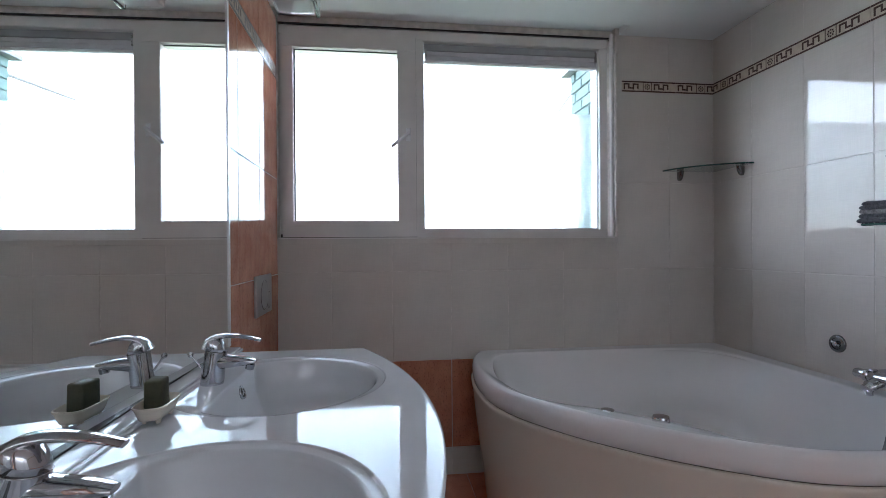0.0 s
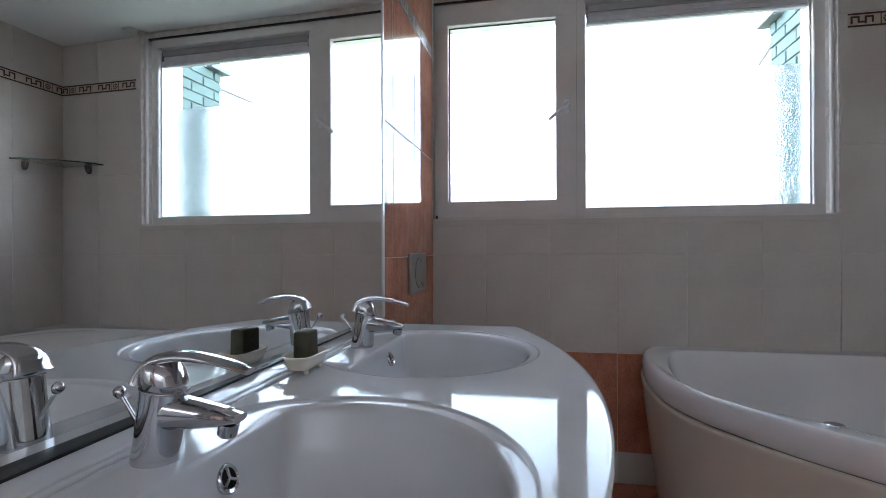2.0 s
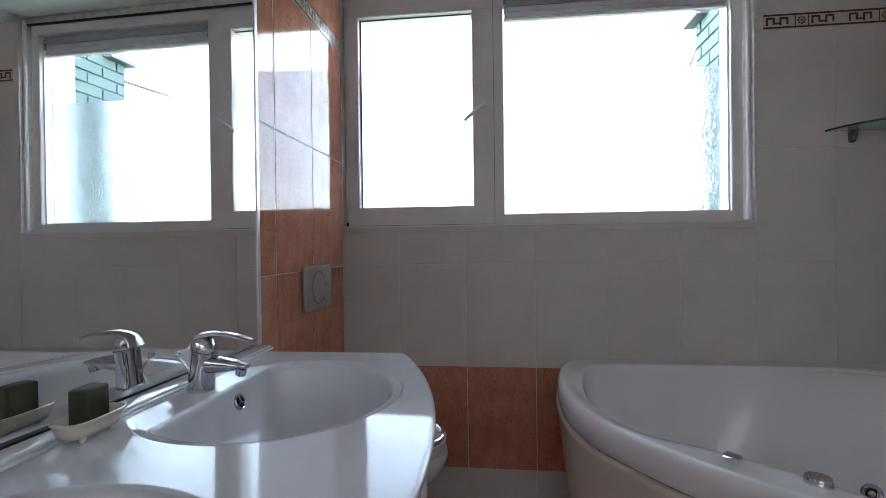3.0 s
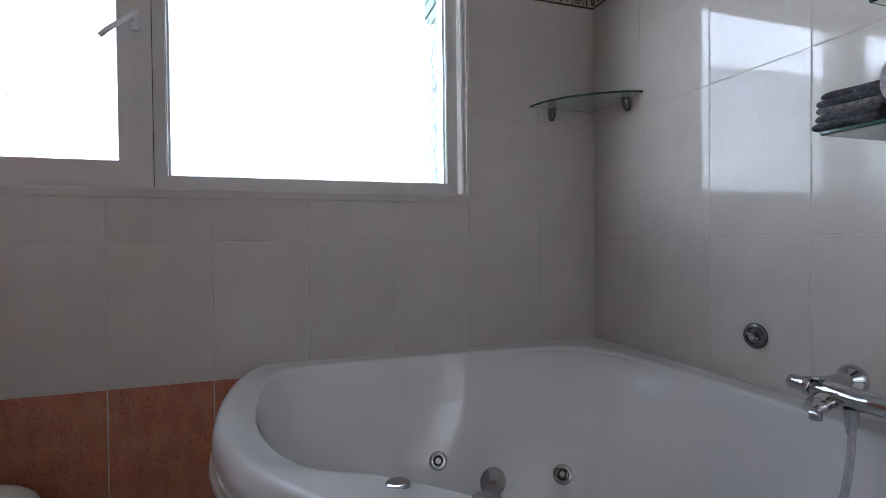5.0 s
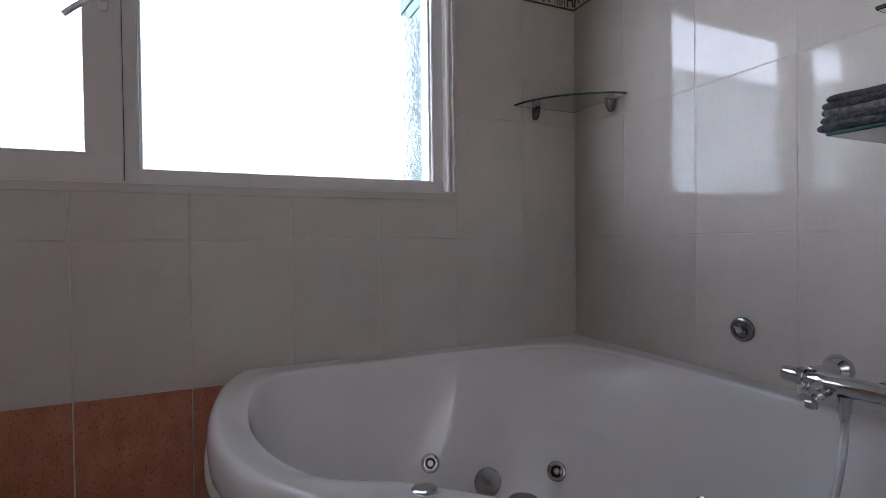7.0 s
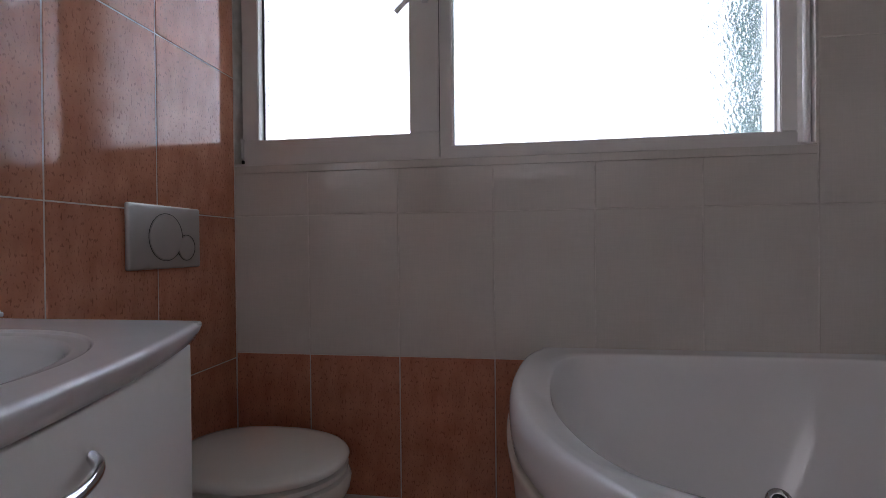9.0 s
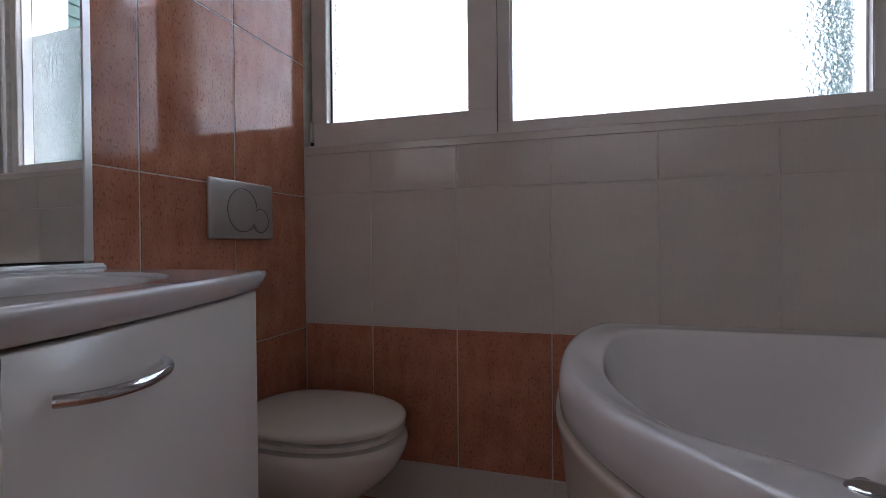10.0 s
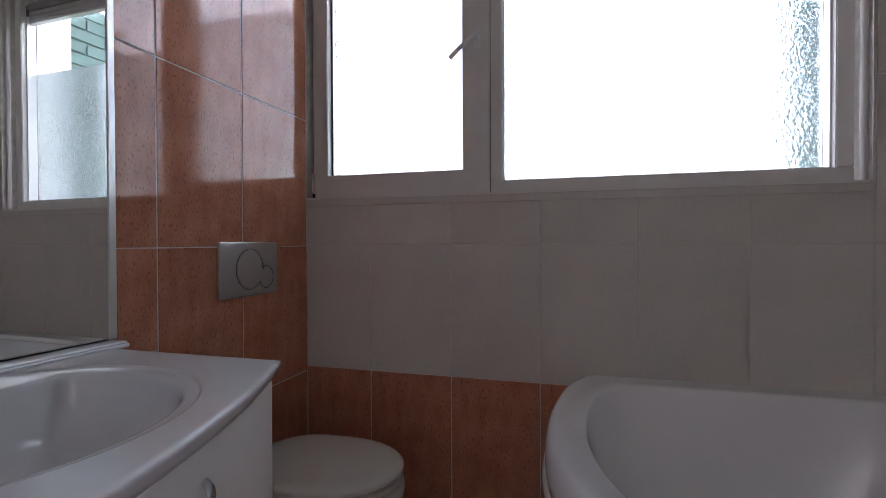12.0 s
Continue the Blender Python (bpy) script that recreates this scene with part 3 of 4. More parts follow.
for y0, y1 in ((CY0, 0.592), (0.596, 1.062), (1.066, CY1)):
    dr = part("door", curved_panel(y0, y1, 0.10, VT - 0.034, 0.029 if y0 == 0.596 else 0.018, 0.019), M_LAC, cab, smooth=True)
    if y0 == 0.596:
        continue
    s = 1 if y0 > 0.8 else -1
    ym = VYC + s * 0.340
    pts = []
    for i in range(13):
        t = -1 + 2 * i / 12
        y = ym + 0.066 * t
        pts.append((front(y, 0.018) + 0.034 * (1 - t * t) ** 0.75 + 0.001, y, VT - 0.080))
    part("handle", sweep(pts, 0.0055, 12, 1.0), M_CHROME, dr, "chrome bow handle", smooth=True)

# ---- toilet ----
TY = 1.975
toilet = thing("toilet", "cream wall-hung toilet with closed lid", "toilet", at=(XL, TY, 0.006))


def seat_ring(L, W, z, back=0.02, n=48):
    """An egg outline: blunt behind, round in front."""
    out = []
    for i in range(n):
        a = 2 * math.pi * i / n
        c, s = math.cos(a), math.sin(a)
        cx = back + (L - back) * 0.52
        rx = (L - cx) if c > 0 else (cx - back)
        e = 1.0 if c > 0 else 0.62
        out.append((cx + rx * math.copysign(abs(c) ** e, c), W * math.copysign(abs(s) ** (0.95 if c > 0 else 0.8), s), z))
    return out


part("bowl", loft([seat_ring(0.27, 0.070, 0.105, 0.0), seat_ring(0.32, 0.088, 0.165, 0.0), seat_ring(0.375, 0.116, 0.215, 0.0), seat_ring(0.430, 0.146, 0.258, 0.0), seat_ring(0.468, 0.168, 0.300, 0.0), seat_ring(0.486, 0.180, 0.338, 0.0), seat_ring(0.489, 0.182, 0.360, 0.0), seat_ring(0.484, 0.179, 0.372, 0.0), seat_ring(0.46, 0.165, 0.376, 0.0)], True, True, True), M_CERAMIC, toilet, smooth=True)
part("seat", loft([seat_ring(0.440, 0.145, 0.3800, 0.06), seat_ring(0.474, 0.171, 0.3805, 0.040), seat_ring(0.481, 0.177, 0.383, 0.036), seat_ring(0.481, 0.177, 0.394, 0.036), seat_ring(0.474, 0.171, 0.3970, 0.040), seat_ring(0.440, 0.145, 0.3975, 0.06)], True, True, True), M_SEAT, toilet, smooth=True)
part("lid", loft([seat_ring(0.440, 0.145, 0.4025, 0.06), seat_ring(0.474, 0.171, 0.4028, 0.040), seat_ring(0.482, 0.178, 0.405, 0.036), seat_ring(0.484, 0.180, 0.412, 0.034), seat_ring(0.480, 0.177, 0.418, 0.036), seat_ring(0.470, 0.169, 0.4225, 0.042), seat_ring(0.44, 0.147, 0.4255, 0.06), seat_ring(0.36, 0.10, 0.4275, 0.10), seat_ring(0.29, 0.03, 0.4285, 0.2)], True, True, True), M_SEAT, toilet, smooth=True)
for s in (-1, 1):
    part("hinge", sweep([(0.030, s * 0.055, 0.400), (0.030, s * 0.095, 0.400)], 0.011, 12), M_SEAT, toilet, smooth=True)
plate = thing("flush_plate", "satin metal dual flush plate on terracotta tiles", "flush plate", at=(XL, 1.979, 0.965))
part("plate", rbox(0.0, 0.013, -0.128, 0.128, -0.0805, 0.0805, 0.005, 3), M_PLATE, plate, smooth=True)
for yy, zz, r in ((-0.006, 0.000, 0.060), (0.070, -0.027, 0.034)):
    circ = [(0.0132, yy + r * math.cos(a), zz + r * math.sin(a)) for a in (2 * math.pi * i / 48 for i in range(49))]
    part("button_groove", sweep(circ, 0.0009, 6, 1.0, (1, 0, 0)), M_RUBBER, plate)
    part("button", lathe([(r - 0.002, 0.0), (r - 0.003, 0.0022), (r * 0.6, 0.0030), (0.001, 0.0032)], (0.0125, yy, zz), (1, 0, 0), 48), M_PLATE, plate, smooth=True)

# ---- corner bath; u runs west and v south from the room's corner ----
G = 0.003


def P(u, v, z):
    return (XR - G - u, YN - G - v, z)


half = [(1.262, 0.0), (1.292, 0.035), (1.322, 0.12), (1.343, 0.26), (1.350, 0.40), (1.338, 0.57), (1.298, 0.705), (1.235, 0.820), (1.145, 0.945)]
OUT = [Vector((0, 0, 0))] + spline([(u, v, 0) for u, v in half] + [(1.050, 1.050, 0)] + [(v, u, 0) for u, v in half[::-1]], 6)
inh = [(0.24, 0.115), (0.48, 0.080), (0.85, 0.075), (1.12, 0.085), (1.215, 0.14), (1.262, 0.31), (1.243, 0.52), (1.168, 0.700), (1.025, 0.800)]
INN = spline([(u, v, 0) for u, v in inh] + [(0.907, 0.907, 0)] + [(v, u, 0) for u, v in inh[::-1]], 6, True)
C0 = Vector((0.60, 0.60, 0))


def reach(poly, a):
    """How far it is from the bath's middle to the outline, along the angle a."""
    d = Vector((math.cos(a), math.sin(a), 0))
    best = 9.0
    for i in range(len(poly)):
        p, q = poly[i] - C0, poly[(i + 1) % len(poly)] - C0
        e = q - p
        den = d.x * e.y - d.y * e.x
        if abs(den) < 1e-9:
            continue
        t = (p.x * e.y - p.y * e.x) / den
        k = (p.x * d.y - p.y * d.x) / den
        if t > 0 and -1e-6 <= k <= 1 + 1e-6:
            best = min(best, t)
    return best


def smooth(a, b, x):
    x = max(0.0, min(1.0, (x - a) / (b - a)))
    return x * x * (3 - 2 * x)


def dip(a):
    """How far the deck slopes down to the tub at the angle a: along the bowed front, none by the walls."""
    r = reach(INN, a)
    return 0.034 * smooth(0.16, 0.42, min(C0.x + r * math.cos(a), C0.y + r * math.sin(a)))


def inside(a, s):
    """Height of the tub's inner skin at the angle a, s of the way from its middle to the rim."""
    top = TR - 0.010 - dip(a)
    base = 0.15 + (top - 0.15) * s ** 6
    d = abs((a - radians(225) + math.pi) % (2 * math.pi) - math.pi)
    seat = 0.15 + 0.27 * smooth(0.28, 0.64, s) + (top - 0.42) * smooth(0.62, 1.0, s)
    w = 1 - smooth(0.25, 1.25, d)
    return base * (1 - w) + seat * w


def tub(a, s):
    r = reach(INN, a) * s
    return Vector(P(C0.x + r * math.cos(a), C0.y + r * math.sin(a), inside(a, s)))


bath = thing("corner_bath", "white acrylic corner whirlpool bath with bowed front", "bath")
NA = 180
angs = sorted([2 * math.pi * i / NA for i in range(NA)] + [math.atan2(p.y - 0.6, p.x - 0.6) % (2 * math.pi) for p in (OUT[0],)])
ro, ri = [reach(OUT, a) for a in angs], [reach(INN, a) for a in angs]
# 1 where the rim hangs free, 0 along the two walls
free = [smooth(0.0, 0.02, min(C0.x + r * math.cos(a), C0.y + r * math.sin(a)) - 0.0005) for r, a in zip(ro, angs)]


def ringz(fn, z):
    return [P(C0.x + fn(i) * math.cos(a), C0.y + fn(i) * math.sin(a), z) for i, a in enumerate(angs)]


dips = [dip(a) for a in angs]


def deck(k, lift=0.0):
    """A ring between the ridge (k = 0) and the tub's lip (k = 1)."""
    return [P(C0.x + ((ro[i] - 0.026) * (1 - k) + (ri[i] + 0.008) * k) * math.cos(a), C0.y + ((ro[i] - 0.026) * (1 - k) + (ri[i] + 0.008) * k) * math.sin(a), TR - 0.001 - dips[i] * k + lift) for i, a in enumerate(angs)]


rows = [ringz(lambda i: ro[i] - 0.030 if free[i] else ro[i], TR - 0.080), ringz(lambda i: ro[i] - 0.004 * free[i], TR - 0.080), ringz(lambda i: ro[i] + 0.001 * free[i], TR - 0.075),
        ringz(lambda i: ro[i] + 0.003 * free[i], TR - 0.050), ringz(lambda i: ro[i] + 0.002 * free[i], TR - 0.026), ringz(lambda i: ro[i] - 0.003 * free[i], TR - 0.011), ringz(lambda i: ro[i] - 0.009 * free[i], TR - 0.003), ringz(lambda i: ro[i] - 0.017 * free[i], TR), deck(0.0), deck(0.33), deck(0.66), deck(1.0),
        [P(C0.x + (ri[i] + 0.003) * math.cos(a), C0.y + (ri[i] + 0.003) * math.sin(a), TR - 0.003 - dips[i]) for i, a in enumerate(angs)],
        [P(C0.x + ri[i] * math.cos(a), C0.y + ri[i] * math.sin(a), TR - 0.010 - dips[i]) for i, a in enumerate(angs)]]
for s in (0.985, 0.96, 0.93, 0.90, 0.86, 0.82, 0.78, 0.74, 0.70, 0.66, 0.62, 0.58, 0.54, 0.5, 0.46, 0.42, 0.36, 0.28, 0.18, 0.08):
    rows.append([tuple(tub(a, s)) for a in angs])
shell = part("tub", loft(rows, True, False, True), M_BATH, bath, smooth=True)
line = OUT[1:]


def skirt(offset, z):
    """The bath's outline moved in by offset, ending square on the two walls."""
    return [P(max(0, p.x * (1 - offset / p.length)), max(0, p.y * (1 - offset / p.length)), z) for p in line]


zt = TR - 0.082
rows = [skirt(d, z) for d, z in ((0.060, FZ), (0.050, 0.12), (0.030, 0.26), (0.012, 0.40), (0.001, 0.50), (-0.007, zt - 0.016), (-0.009, zt - 0.006), (-0.007, zt - 0.001), (-0.003, zt), (0.030, zt), (0.090, FZ))]
part("front_panel", loft(rows, False), M_PANEL, bath, "cream acrylic front panel", smooth=True)
part("joint", loft([skirt(0.006, zt - 0.001), skirt(0.006, TR - 0.079)], False), M_DARK, bath)
for u, v, r, h, nm in ((1.012, 0.862, 0.0225, 0.007, "air_button"), (0.898, 0.985, 0.026, 0.020, "control_knob")):
    th = math.atan2(v - C0.y, u - C0.x)
    k = (reach(OUT, th) - math.hypot(u - C0.x, v - C0.y)) / (reach(OUT, th) - reach(INN, th))
    x, y, z = P(u, v, TR - 0.001 - dip(th) * k)
    pf = [(r, 0.0), (r, h * 0.6), (r * 0.9, h * 0.92), (r * 0.6, h), (0.001, h * 1.05)]
    part(nm, lathe(pf, (x, y, z - 0.001), seg=32), M_CHROME, bath, "chrome control", smooth=True)


def on_tub(u, v, z):
    """The spot on the inner skin over the plan's (u, v) direction, at height z, and its normal."""
    a = math.atan2(v - C0.y, u - C0.x)
    s = min(np.linspace(0.4, 0.99, 240), key=lambda k: abs(inside(a, k) - z))
    p = tub(a, s)
    nrm = (tub(a + 0.02, s) - p).cross(tub(a, s + 0.01) - p).normalized()
    if nrm.dot(Vector(P(C0.x, C0.y, 0.9)) - p) < 0:
        nrm = -nrm
    return p, nrm


for u, v, z in ((0.735, 0.12, 0.315), (0.345, 0.340, 0.315), (0.12, 0.735, 0.315)):
    p, nrm = on_tub(u, v, z)
    jet = part("jet", lathe([(0.030, -0.004), (0.030, 0.003), (0.027, 0.006), (0.018, 0.006), (0.016, 0.003)], p, nrm, 32, caps=False), M_CHROME, bath, "chrome whirlpool jet", smooth=True)
    part("nozzle", lathe([(0.0165, 0.001), (0.001, 0.001)], p, nrm, 24), M_RUBBER, jet)
    part("nozzle_tip", lathe([(0.009, 0.001), (0.009, 0.005), (0.005, 0.006), (0.001, 0.003)], p, nrm, 20), M_SATIN, jet, smooth=True)
p, nrm = on_tub(0.585, 0.295, 0.285)
suc = part("suction_grille", lathe([(0.043, -0.004), (0.043, 0.004), (0.039, 0.008), (0.001, 0.009)], p, nrm, 40), M_SATIN, bath, "perforated metal suction grille", smooth=True)
q = Vector((0, 0, 1)).rotation_difference(nrm)
bm = bmesh.new()
for rr, cnt in ((0.010, 8), (0.017, 14), (0.024, 20), (0.031, 26), (0.037, 32)):
    for k in range(cnt):
        a = 2 * math.pi * k / cnt
        lathe([(0.0014, 0.0078 + 0.0012 * (1 - rr / 0.04)), (0.0013, 0.0090)], p + q @ Vector((rr * math.cos(a), rr * math.sin(a), 0)), nrm, 6, bm=bm)
part("grille_holes", bm, M_RUBBER, suc)

# ---- bath wall fittings ----
ovf = thing("bath_overflow_knob", "round chrome knob set in the tiled bath wall", "knob", at=(XR, 1.588, 0.770))
# darker than the other chrome: its dark reflections are put into the colour
part("rosette", lathe([(0.034, 0.0), (0.034, 0.006), (0.031, 0.010), (0.022, 0.011), (0.020, 0.008), (0.001, 0.008)], (0, 0, 0), (-1, 0, 0), 36), M_CLIP, ovf, smooth=True)
part("spindle", lathe([(0.010, 0.006), (0.010, 0.018), (0.007, 0.020), (0.001, 0.020)], (0, 0, 0), (-1, 0, 0), 20), M_CHROME, ovf, smooth=True)
bm = bmesh.new()
sweep([(-0.012, -0.017, -0.006), (-0.012, 0.017, 0.006)], 0.004, 10, bm=bm)
part("crossbar", bm, M_CHROME, ovf, smooth=True)

mix = thing("bath_mixer", "chrome thermostatic bath mixer on the tiled wall", "mixer tap", at=(XR, 1.289, 0.711))
BU = -0.120
for yy in (0.067, -0.067):
    part("rosette", lathe([(0.034, 0.0), (0.033, 0.006), (0.027, 0.016), (0.019, 0.024), (0.016, 0.032), (0.0155, 0.110)], (0, yy, 0.003), (-1, 0, 0), 32), M_CHROME, mix, smooth=True)
part("body", sweep([(BU, y, -0.004) for y in (0.066, 0.058, 0.030, 0.0, -0.040, -0.088, -0.094)], [0.019, 0.023, 0.0245, 0.0245, 0.0240, 0.0235, 0.021], 28, 0.92), M_CHROME, mix, smooth=True)
part("knob", sweep([(BU, 0.067, -0.002), (BU, 0.072, -0.002), (BU, 0.082, -0.002), (BU, 0.084, -0.002), (BU, 0.112, -0.001), (BU, 0.118, -0.001)], [0.017, 0.0215, 0.0215, 0.0180, 0.0175, 0.0150], 28), M_CHROME, mix, "chrome flow knob", smooth=True)
part("stop_button", rbox(BU - 0.010, BU + 0.010, 0.050, 0.066, 0.016, 0.024, 0.003, 2), M_CHROME, mix)
part("gasket", sweep([(BU, -0.095, -0.004), (BU, -0.102, -0.004)], 0.0232, 28), M_RUBBER, mix, smooth=True)
part("knob", sweep([(BU, -0.103, -0.004), (BU, -0.108, -0.004), (BU, -0.158, -0.004), (BU, -0.166, -0.004)], [0.0225, 0.0238, 0.0225, 0.019], 28), M_CHROME, mix, "chrome temperature knob", smooth=True)
part("spout", sweep(spline([(BU - 0.002, 0.030, -0.012), (BU - 0.022, 0.032, -0.018), (BU - 0.042, 0.034, -0.026), (BU - 0.056, 0.035, -0.034)], 5), [0.025] * 6 + [0.0235] * 5 + [0.019] * 5, 24, 0.72), M_CHROME, mix, smooth=True)
part("aerator", lathe([(0.0125, 0.0), (0.0125, -0.013), (0.0105, -0.015)], (BU - 0.044, 0.034, -0.040), seg=22), M_CHROME, mix, smooth=True)
part("hose_nut", lathe([(0.0135, 0.0), (0.0135, -0.014), (0.0120, -0.018), (0.0120, -0.034), (0.0095, -0.038), (0.0092, -0.050)], (BU - 0.008, -0.010, -0.022), seg=22), M_CHROME, mix, smooth=True)
part("hose", sweep(spline([(BU - 0.008, -0.010, -0.066), (BU - 0.012, -0.010, -0.130), (BU - 0.034, -0.004, -0.235), (BU - 0.085, 0.010, -0.345), (BU - 0.165, 0.020, -0.460), (BU - 0.280, 0.020, -0.545), (BU - 0.430, 0.000, -0.573)], 8), 0.0075, 14), M_HOSE, mix, "flexible metal shower hose", smooth=True)

# ---- glass shelves ----
cs = thing("corner_shelf", "rounded clear glass corner shelf on chrome clips", "shelf", at=(XR, YN, 1.541))
tips = spline([(-0.285, -0.001, 0), (-0.265, -0.075, 0), (-0.205, -0.165, 0), (-0.125, -0.230, 0), (-0.060, -0.268, 0), (-0.001, -0.285, 0)], 6)
bm = loft([[(p.x, p.y, 0.0) for p in tips] + [(-0.001, -0.001, 0.0)], [(p.x, p.y, 0.006) for p in tips] + [(-0.001, -0.001, 0.006)]], True, True, True)
part("shelf_pane", bm, M_SHELFGLASS, cs).visible_shadow = True
part("front_edge", sweep([(p.x, p.y, 0.003) for p in tips], 0.0042, 8, 0.9), M_SHELFEDGE, cs, "dark green polished edge", smooth=True)


def clip(parent, o, ax):
    q = Matrix.Rotation(math.atan2(ax[1], ax[0]), 3, "Z")
    rows = []
    for d, w, h in ((0.0, 0.012, 0.046), (0.010, 0.0125, 0.045), (0.020, 0.0115, 0.036), (0.028, 0.008, 0.024), (0.032, 0.003, 0.012)):
        rows.append([Vector(o) + q @ Vector((d, w * c, (-0.0005 if z > 0 else -h))) for c, z in ((-1, 1), (1, 1), (1, 0), (0.6, -0.5), (-0.6, -0.5), (-1, 0))])
    for rw in rows:
        for k in (2, 5):
            rw[k].z += 0.014
    part("clip", loft(rows, True, True, True), M_CLIP, parent, "chrome shelf clip", smooth=True)


clip(cs, (-0.195, -0.001, -0.001), (0, -1, 0))
clip(cs, (-0.001, -0.215, -0.001), (-1, 0, 0))


def wall_shelf(z, y1):
    s = thing("glass_shelf", "clear glass shelf with green edges on chrome clips", "shelf", "towel shelves", (XR, y1, z))
    part("shelf_pane", rbox(-0.300, -0.001, -0.62, 0.0, 0.0, 0.008, 0.0015, 2), M_SHELFGLASS, s)
    part("front_edge", rbox(-0.3025, -0.3005, -0.62, 0.0, 0.0012, 0.0068, 0.0006, 1), M_SHELFEDGE, s, "dark green polished edge")
    for yy in (-0.025, -0.52):
        part("clip_disc", lathe([(0.032, 0.0), (0.032, 0.022), (0.028, 0.030), (0.001, 0.032)], (-0.001, yy, 0.0), (-1, 0, 0), 32), M_CLIP, s, "dark metal round shelf clip", smooth=True)
    return s


low = wall_shelf(1.2080, 1.222)
copy_thing(low, pose(XR, 1.147, 1.404))


def folded_towel(name, label, material, y0, z, h, seed):
    """A folded terry towel: a slab with a rounded fold and a wavy skin."""
    rows = []
    x0, x1, w = -0.300 + 0.004 * noise.noise(Vector((seed * 1.7, 0, 0))), -0.045, 0.104
    n = 34
    for i in range(n + 1):
        bend = min(1.0, i / 6) * math.pi / 2
        x = x0 + (h / 2) * (1 - math.cos(bend)) if i <= 6 else x0 + h / 2 + (x1 - x0 - h / 2) * (i - 6) / (n - 6)
        edge = max(0.12, math.sin(bend))
        ring = []
        for k in range(36):
            a = 2 * math.pi * k / 36
            c, q = math.cos(a), math.sin(a)
            yy = y0 - w / 2 + w / 2 * math.copysign(abs(c) ** 0.25, c) * (0.97 + 0.03 * edge)
            wob = noise.noise(Vector((x * 16, yy * 16, seed * 3.0))) * 0.0028 + noise.noise(Vector((x * 110, yy * 110, seed))) * 0.0016
            ring.append((XR + x, yy + noise.noise(Vector((x * 14, seed, 1))) * 0.003, z + h / 2 + wob + h / 2 * edge * math.copysign(abs(q) ** 0.5, q)))
        rows.append(ring)
    ob = mesh_ob(name, loft(rows, True, True, True), material, True)
    return tagged(ob, label, "towel", "folded towels")


zz = 1.2170
for i, (mm, hh, off) in enumerate(((M_TOWEL_D, 0.0125, 0.004), (M_TOWEL_D, 0.0130, 0.0), (M_TOWEL_M, 0.0125, -0.002), (M_TOWEL_D, 0.0125, -0.004), (M_TOWEL_D, 0.0120, -0.010))):
    folded_towel("folded_towel", ("taupe" if mm is M_TOWEL_M else "charcoal grey") + " terry towel folded flat in a stack on glass", mm, 1.234 + off, zz, hh + 0.002, i + 1)
    zz += hh
# rolled towel: a spiral sheet lying across the shelf
rows = []
for xi in range(21):
    x = XR - 0.305 + 0.24 * xi / 20
    N = 170
    outer_side, inner_side = [], []
    for k in range(N + 1):
        th = 2 * math.pi * 3.2 * k / N
        r = 0.010 + 0.044 * k / N
        wob = 0.0035 * noise.noise(Vector((th * 1.3, x * 16, 2.0))) + 0.0018 * noise.noise(Vector((th * 7, x * 80, 5.0)))
        for lst, t in ((outer_side, 0.0062), (inner_side, -0.0058)):
            lst.append((x + 0.004 * math.sin(th * 2) + (0.008 if k < 60 else 0), 1.073 + (r + t + wob) * math.cos(th + 0.9), (r + t + wob) * math.sin(th + 0.9)))
    rows.append(outer_side + inner_side[::-1])
dz = 1.2170 - min(p[2] for ring in rows for p in ring)
rows = [[(x, y, z + dz) for x, y, z in ring] for ring in rows]
tagged(mesh_ob("rolled_towel", loft(rows, True, True, True), M_TOWEL_L, True), "pale grey terry towel rolled up on a glass shelf", "towel")


# ---- tiles ----
def tile_mesh(w, h, t=0.008, c=0.0015):
    """A tile lying in x and z, its face at y = 0 towards -y, with eased edges."""
    bm = bmesh.new()
    a = [(0, 0), (w, 0), (w, h), (0, h)]
    i = [(c, c), (w - c, c), (w - c, h - c), (c, h - c)]
    back = [bm.verts.new((x, t, z)) for x, z in a]
    mid = [bm.verts.new((x, c, z)) for x, z in a]
    face = [bm.verts.new((x, 0, z)) for x, z in i]
    for p, q in ((back, mid), (mid, face)):
        for k in range(4):
            bm.faces.new((p[k], p[(k + 1) % 4], q[(k + 1) % 4], q[k]))
    bm.faces.new(face)
    bmesh.ops.recalc_face_normals(bm, faces=bm.faces[:])
    me = bpy.data.meshes.new("tile")
    bm.to_mesh(me)
    bm.free()
    return me


TILES = {}
JOINT = 0.0028


def lay(parent, m, x0, x1, z0, z1, material, hole=None):
    """One tile over x0..x1 and z0..z1 of a wall's own plane m, cut round a hole."""
    parts = [(x0, x1, z0, z1)]
    if hole:
        hx0, hx1, hz0, hz1 = hole
        if x1 > hx0 and x0 < hx1 and z1 > hz0 and z0 < hz1:
            parts = [(x0, x1, z0, hz0), (x0, hx0, max(z0, hz0), min(z1, hz1)), (hx1, x1, max(z0, hz0), min(z1, hz1)), (x0, x1, hz1, z1)]
    for a, b, c, d in parts:
        if b - a < 0.012 or d - c < 0.012:
            continue
        w, h = round(b - a - JOINT, 4), round(d - c - JOINT, 4)
        key = (w, h, material.name)
        if key not in TILES:
            TILES[key] = tile_mesh(w, h)
            TILES[key].materials.append(material)
        ob = new("tile", TILES[key])
        ob.parent = parent
        ob.matrix_local = m @ pose(a + JOINT / 2, random.uniform(0, 0.0005), c + JOINT / 2, random.uniform(-0.05, 0.05), 0, 0)


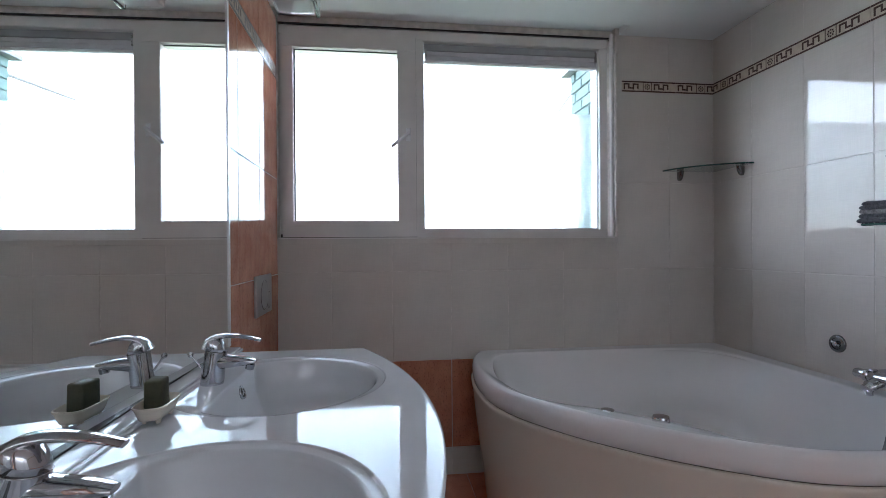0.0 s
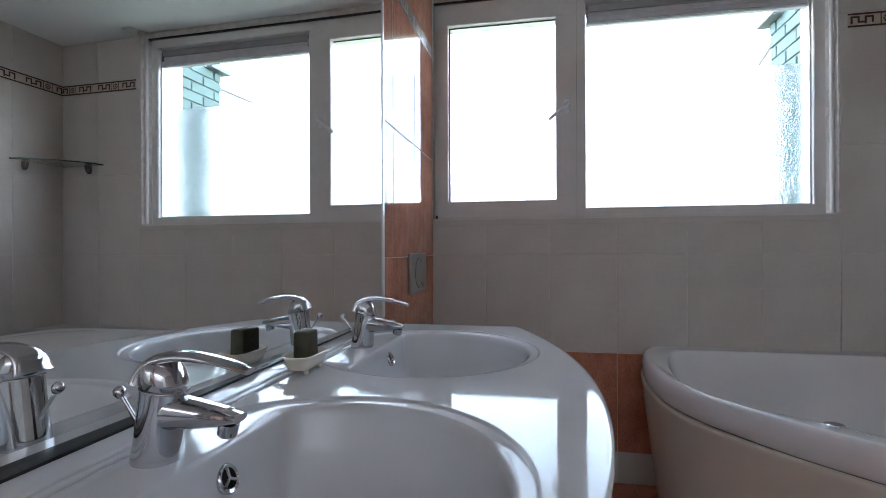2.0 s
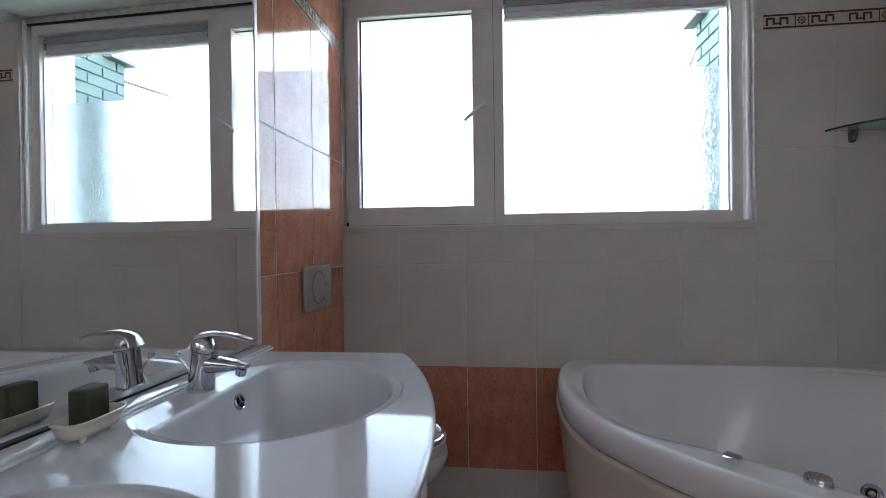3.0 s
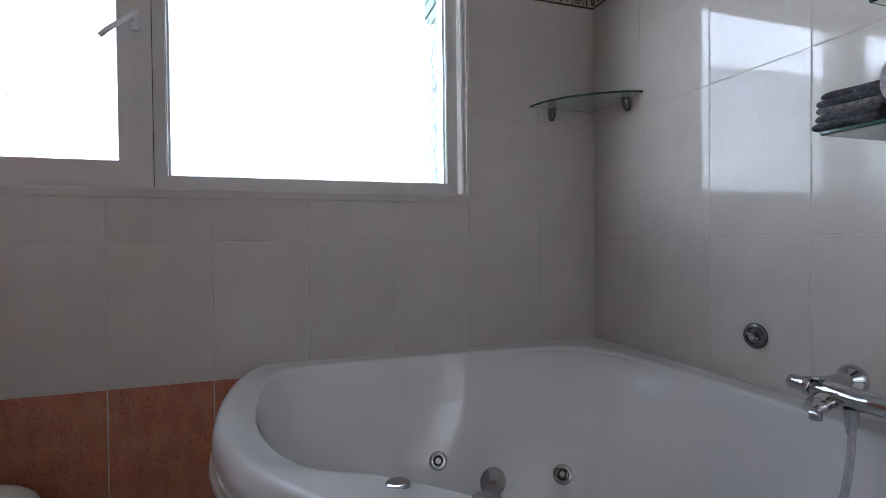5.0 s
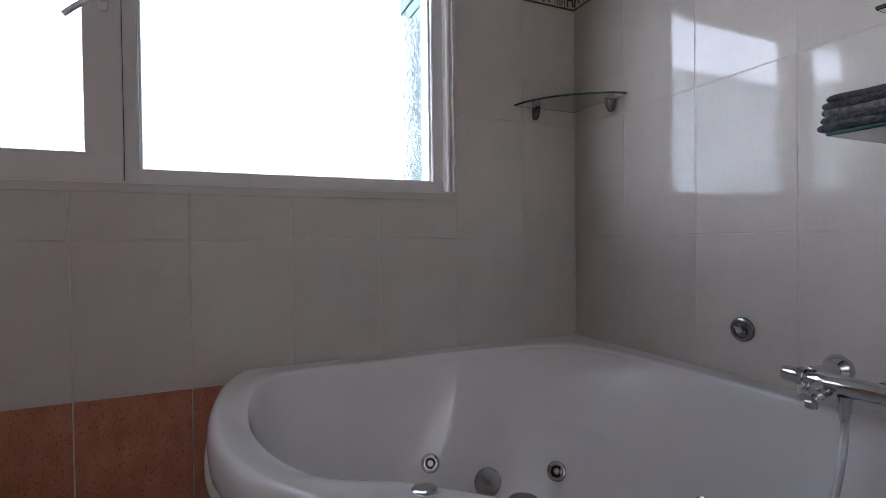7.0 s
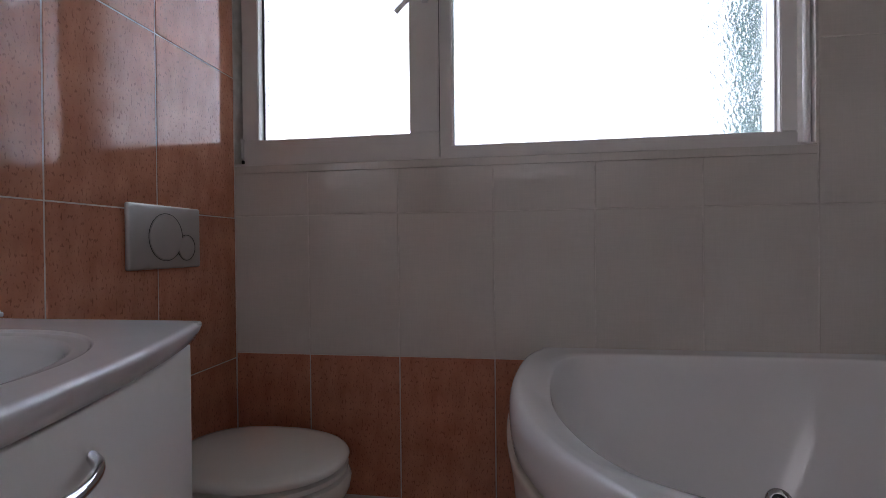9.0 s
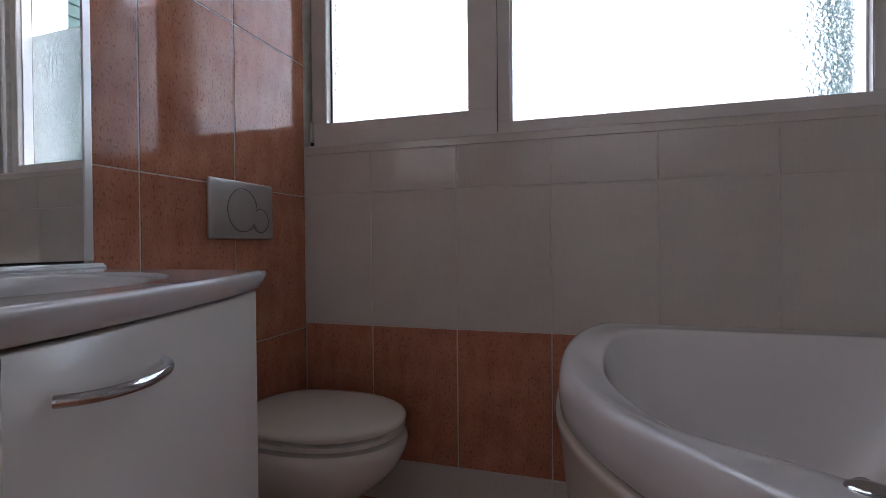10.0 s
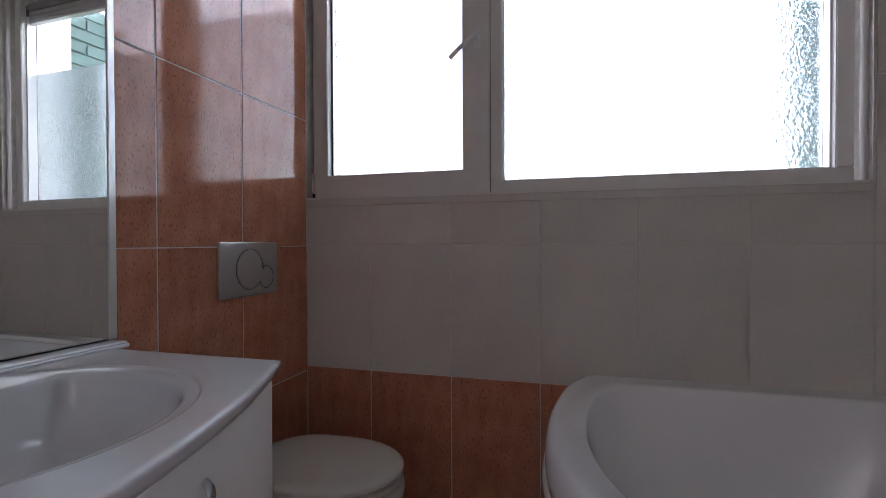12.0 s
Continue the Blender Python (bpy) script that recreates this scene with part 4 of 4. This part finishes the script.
def key_border():
    """A border tile, 0.30 by 0.06: printed meander between two lines, with a rosette."""
    bm = bmesh.new()
    L, H = 0.2985, 0.058
    box(bm, 0, L, 0, 0.008, 0, H, 0)
    t = -0.0006

    def bar(x0, x1, z0, z1):
        box(bm, x0, x1, t, 0.0, z0, z1, 1)
    bar(0, L, 0.001, 0.0080)
    bar(0, L, H - 0.0080, H - 0.001)
    w = 0.0075
    lo, hi = 0.013, 0.045

    def meander(x, n, step):
        for i in range(n):
            bar(x, x + w, lo, hi)
            bar(x + w, x + step * 0.5, hi - w, hi)
            bar(x + step * 0.5, x + step * 0.5 + w, lo + 0.004, hi)
            if i < n - 1:
                bar(x + step * 0.5 + w, x + step, lo + 0.004, lo + 0.004 + w)
            x += step
        return x
    meander(0.010, 2, 0.050)
    meander(0.176, 2, 0.050)
    bar(0.116, 0.1195, lo - 0.005, hi + 0.005)
    bar(0.163, 0.1665, lo - 0.005, hi + 0.005)
    for k in range(8):
        a = 2 * math.pi * k / 8
        cx, cz = 0.1412 + 0.0125 * math.cos(a), 0.029 + 0.0125 * math.sin(a)
        bar(cx - 0.0034, cx + 0.0034, cz - 0.0034, cz + 0.0034)
    bar(0.1375, 0.1449, 0.0253, 0.0327)
    me = bpy.data.meshes.new("border_tile")
    bm.to_mesh(me)
    bm.free()
    me.materials.append(M_PALEMOTIF)
    me.materials.append(M_MOTIF)
    return me


KEY = key_border()


def border(parent, m, x0, x1, z, start):
    """Border tiles along a wall; the last ones are cut by the corner."""
    x = start
    while x < x1 - 0.01:
        a, b = max(x, x0), min(x + 0.30, x1)
        if b - a > 0.29:
            ob = new("border_tile", KEY)
            ob.parent = parent
            ob.matrix_local = m @ pose(a, 0, z)
        elif b - a > 0.01:
            bm = bmesh.new()
            bm.from_mesh(KEY)
            for co, no in (((a - x, 0, 0), (-1, 0, 0)), ((b - x, 0, 0), (1, 0, 0))):
                bmesh.ops.bisect_plane(bm, geom=bm.verts[:] + bm.edges[:] + bm.faces[:], plane_co=co, plane_no=no, clear_outer=True)
            me = bpy.data.meshes.new("border_tile")
            bm.to_mesh(me)
            bm.free()
            me.materials.append(M_PALEMOTIF)
            me.materials.append(M_MOTIF)
            ob = new("border_tile", me)
            ob.parent = parent
            ob.matrix_local = m @ pose(x, 0, z)
        x += 0.30


ROWS_Z = [FZ, 0.165, 0.600, 1.037, 1.481, 1.952, 2.010, ZC]
ROWS_W = [FZ, 0.142, 0.583, 1.031, 1.480, 1.952, 2.010, ZC]


def courses(start, x0, x1, w=0.2985):
    xs = [x0] + [start + w * i for i in range(-12, 20) if x0 + 0.03 < start + w * i < x1 - 0.06] + [x1]
    return list(zip(xs, xs[1:]))


north = pose(0, YN, 0)
for a, b in courses(0.009, XL, XR, 0.2890):
    for r, (z0, z1) in enumerate(zip(ROWS_Z, ROWS_Z[1:])):
        if r == 5:
            continue
        lay(wall_north, north, a, b, z0, z1, M_RED if r == 1 else M_CREAM, (WX0 - 0.01, WX1, WZ0, 2.4))
border(wall_north, north, WX1 + 0.012, XR, 1.952, 1.195)
# the bath wall's own x runs from the window corner towards the viewer
east = pose(XR, YN, 0, 0, 0, -90)
for a, b in courses(0.855, 0.0, YN - YS, 0.2920):
    for r, (z0, z1) in enumerate(zip(ROWS_Z, ROWS_Z[1:])):
        if r != 5:
            lay(wall_east, east, a, b, z0, z1, M_RED if r == 1 else M_CREAM)
border(wall_east, east, 0.0, YN - YS, 1.952, -0.055)
# the mirror wall's own x runs from the viewer towards the window corner
west = pose(XL, YS, 0, 0, 0, 90)
for a, b in courses(YN - YS - 0.340, 0.0, YN - YS, 0.2990):
    for r, (z0, z1) in enumerate(zip(ROWS_W, ROWS_W[1:])):
        if r != 5:
            lay(wall_west, west, a, b, z0, z1, M_CREAM if r == 0 else M_RED, (NY0 - YS, NY1 - YS, NZ0, NZ1))
border(wall_west, west, NY1 - YS + 0.002, YN - YS, 1.952, YN - YS - 0.25 - 0.30 * 4)
# floor
for i in range(8):
    for j in range(12):
        x0, y1 = XL + i * 0.30, YN - j * 0.31
        x1, y0 = min(x0 + 0.30, XR), max(y1 - 0.31, YS)
        if x1 - x0 < 0.03 or y1 - y0 < 0.03:
            continue
        key = (round(x1 - x0, 3), round(y1 - y0, 3), "floor")
        if key not in TILES:
            TILES[key] = tile_mesh(x1 - x0 - JOINT, y1 - y0 - JOINT)
            TILES[key].materials.append(M_RED)
        ob = new("tile", TILES[key])
        ob.parent = floor
        ob.matrix_local = Matrix.Translation((x0 + JOINT / 2, y1 - JOINT / 2, FZ)) @ pose(0, 0, 0, -90)
# green bricks of the pier
BL, BH = 0.2, 0.058
bme = {}
for r in range(86):
    z = 2.36 - 0.068 * (r + 1)
    if z < 0.9:
        break
    y = 2.640 - (0.105 if r % 2 else 0.0)
    while y < 3.02:
        a, b = max(y, 2.641), min(y + BL, 3.02)
        if b - a > 0.03:
            kk = round(b - a, 3)
            if kk not in bme:
                bb = bmesh.new()
                box(bb, -0.010, 0.004, 0, kk - 0.0, 0, BH)
                bmesh.ops.bevel(bb, geom=bb.edges[:], offset=0.003, segments=1, affect="EDGES")
                bme[kk] = bpy.data.meshes.new("brick")
                bb.to_mesh(bme[kk])
                bb.free()
                bme[kk].materials.append(M_BRICK)
            ob = new("brick", bme[kk])
            ob.parent = pier
            ob.matrix_local = pose(1.220 + random.uniform(-0.002, 0.002), a, z, 0, random.uniform(-0.6, 0.6), 0)
        y += BL + 0.011
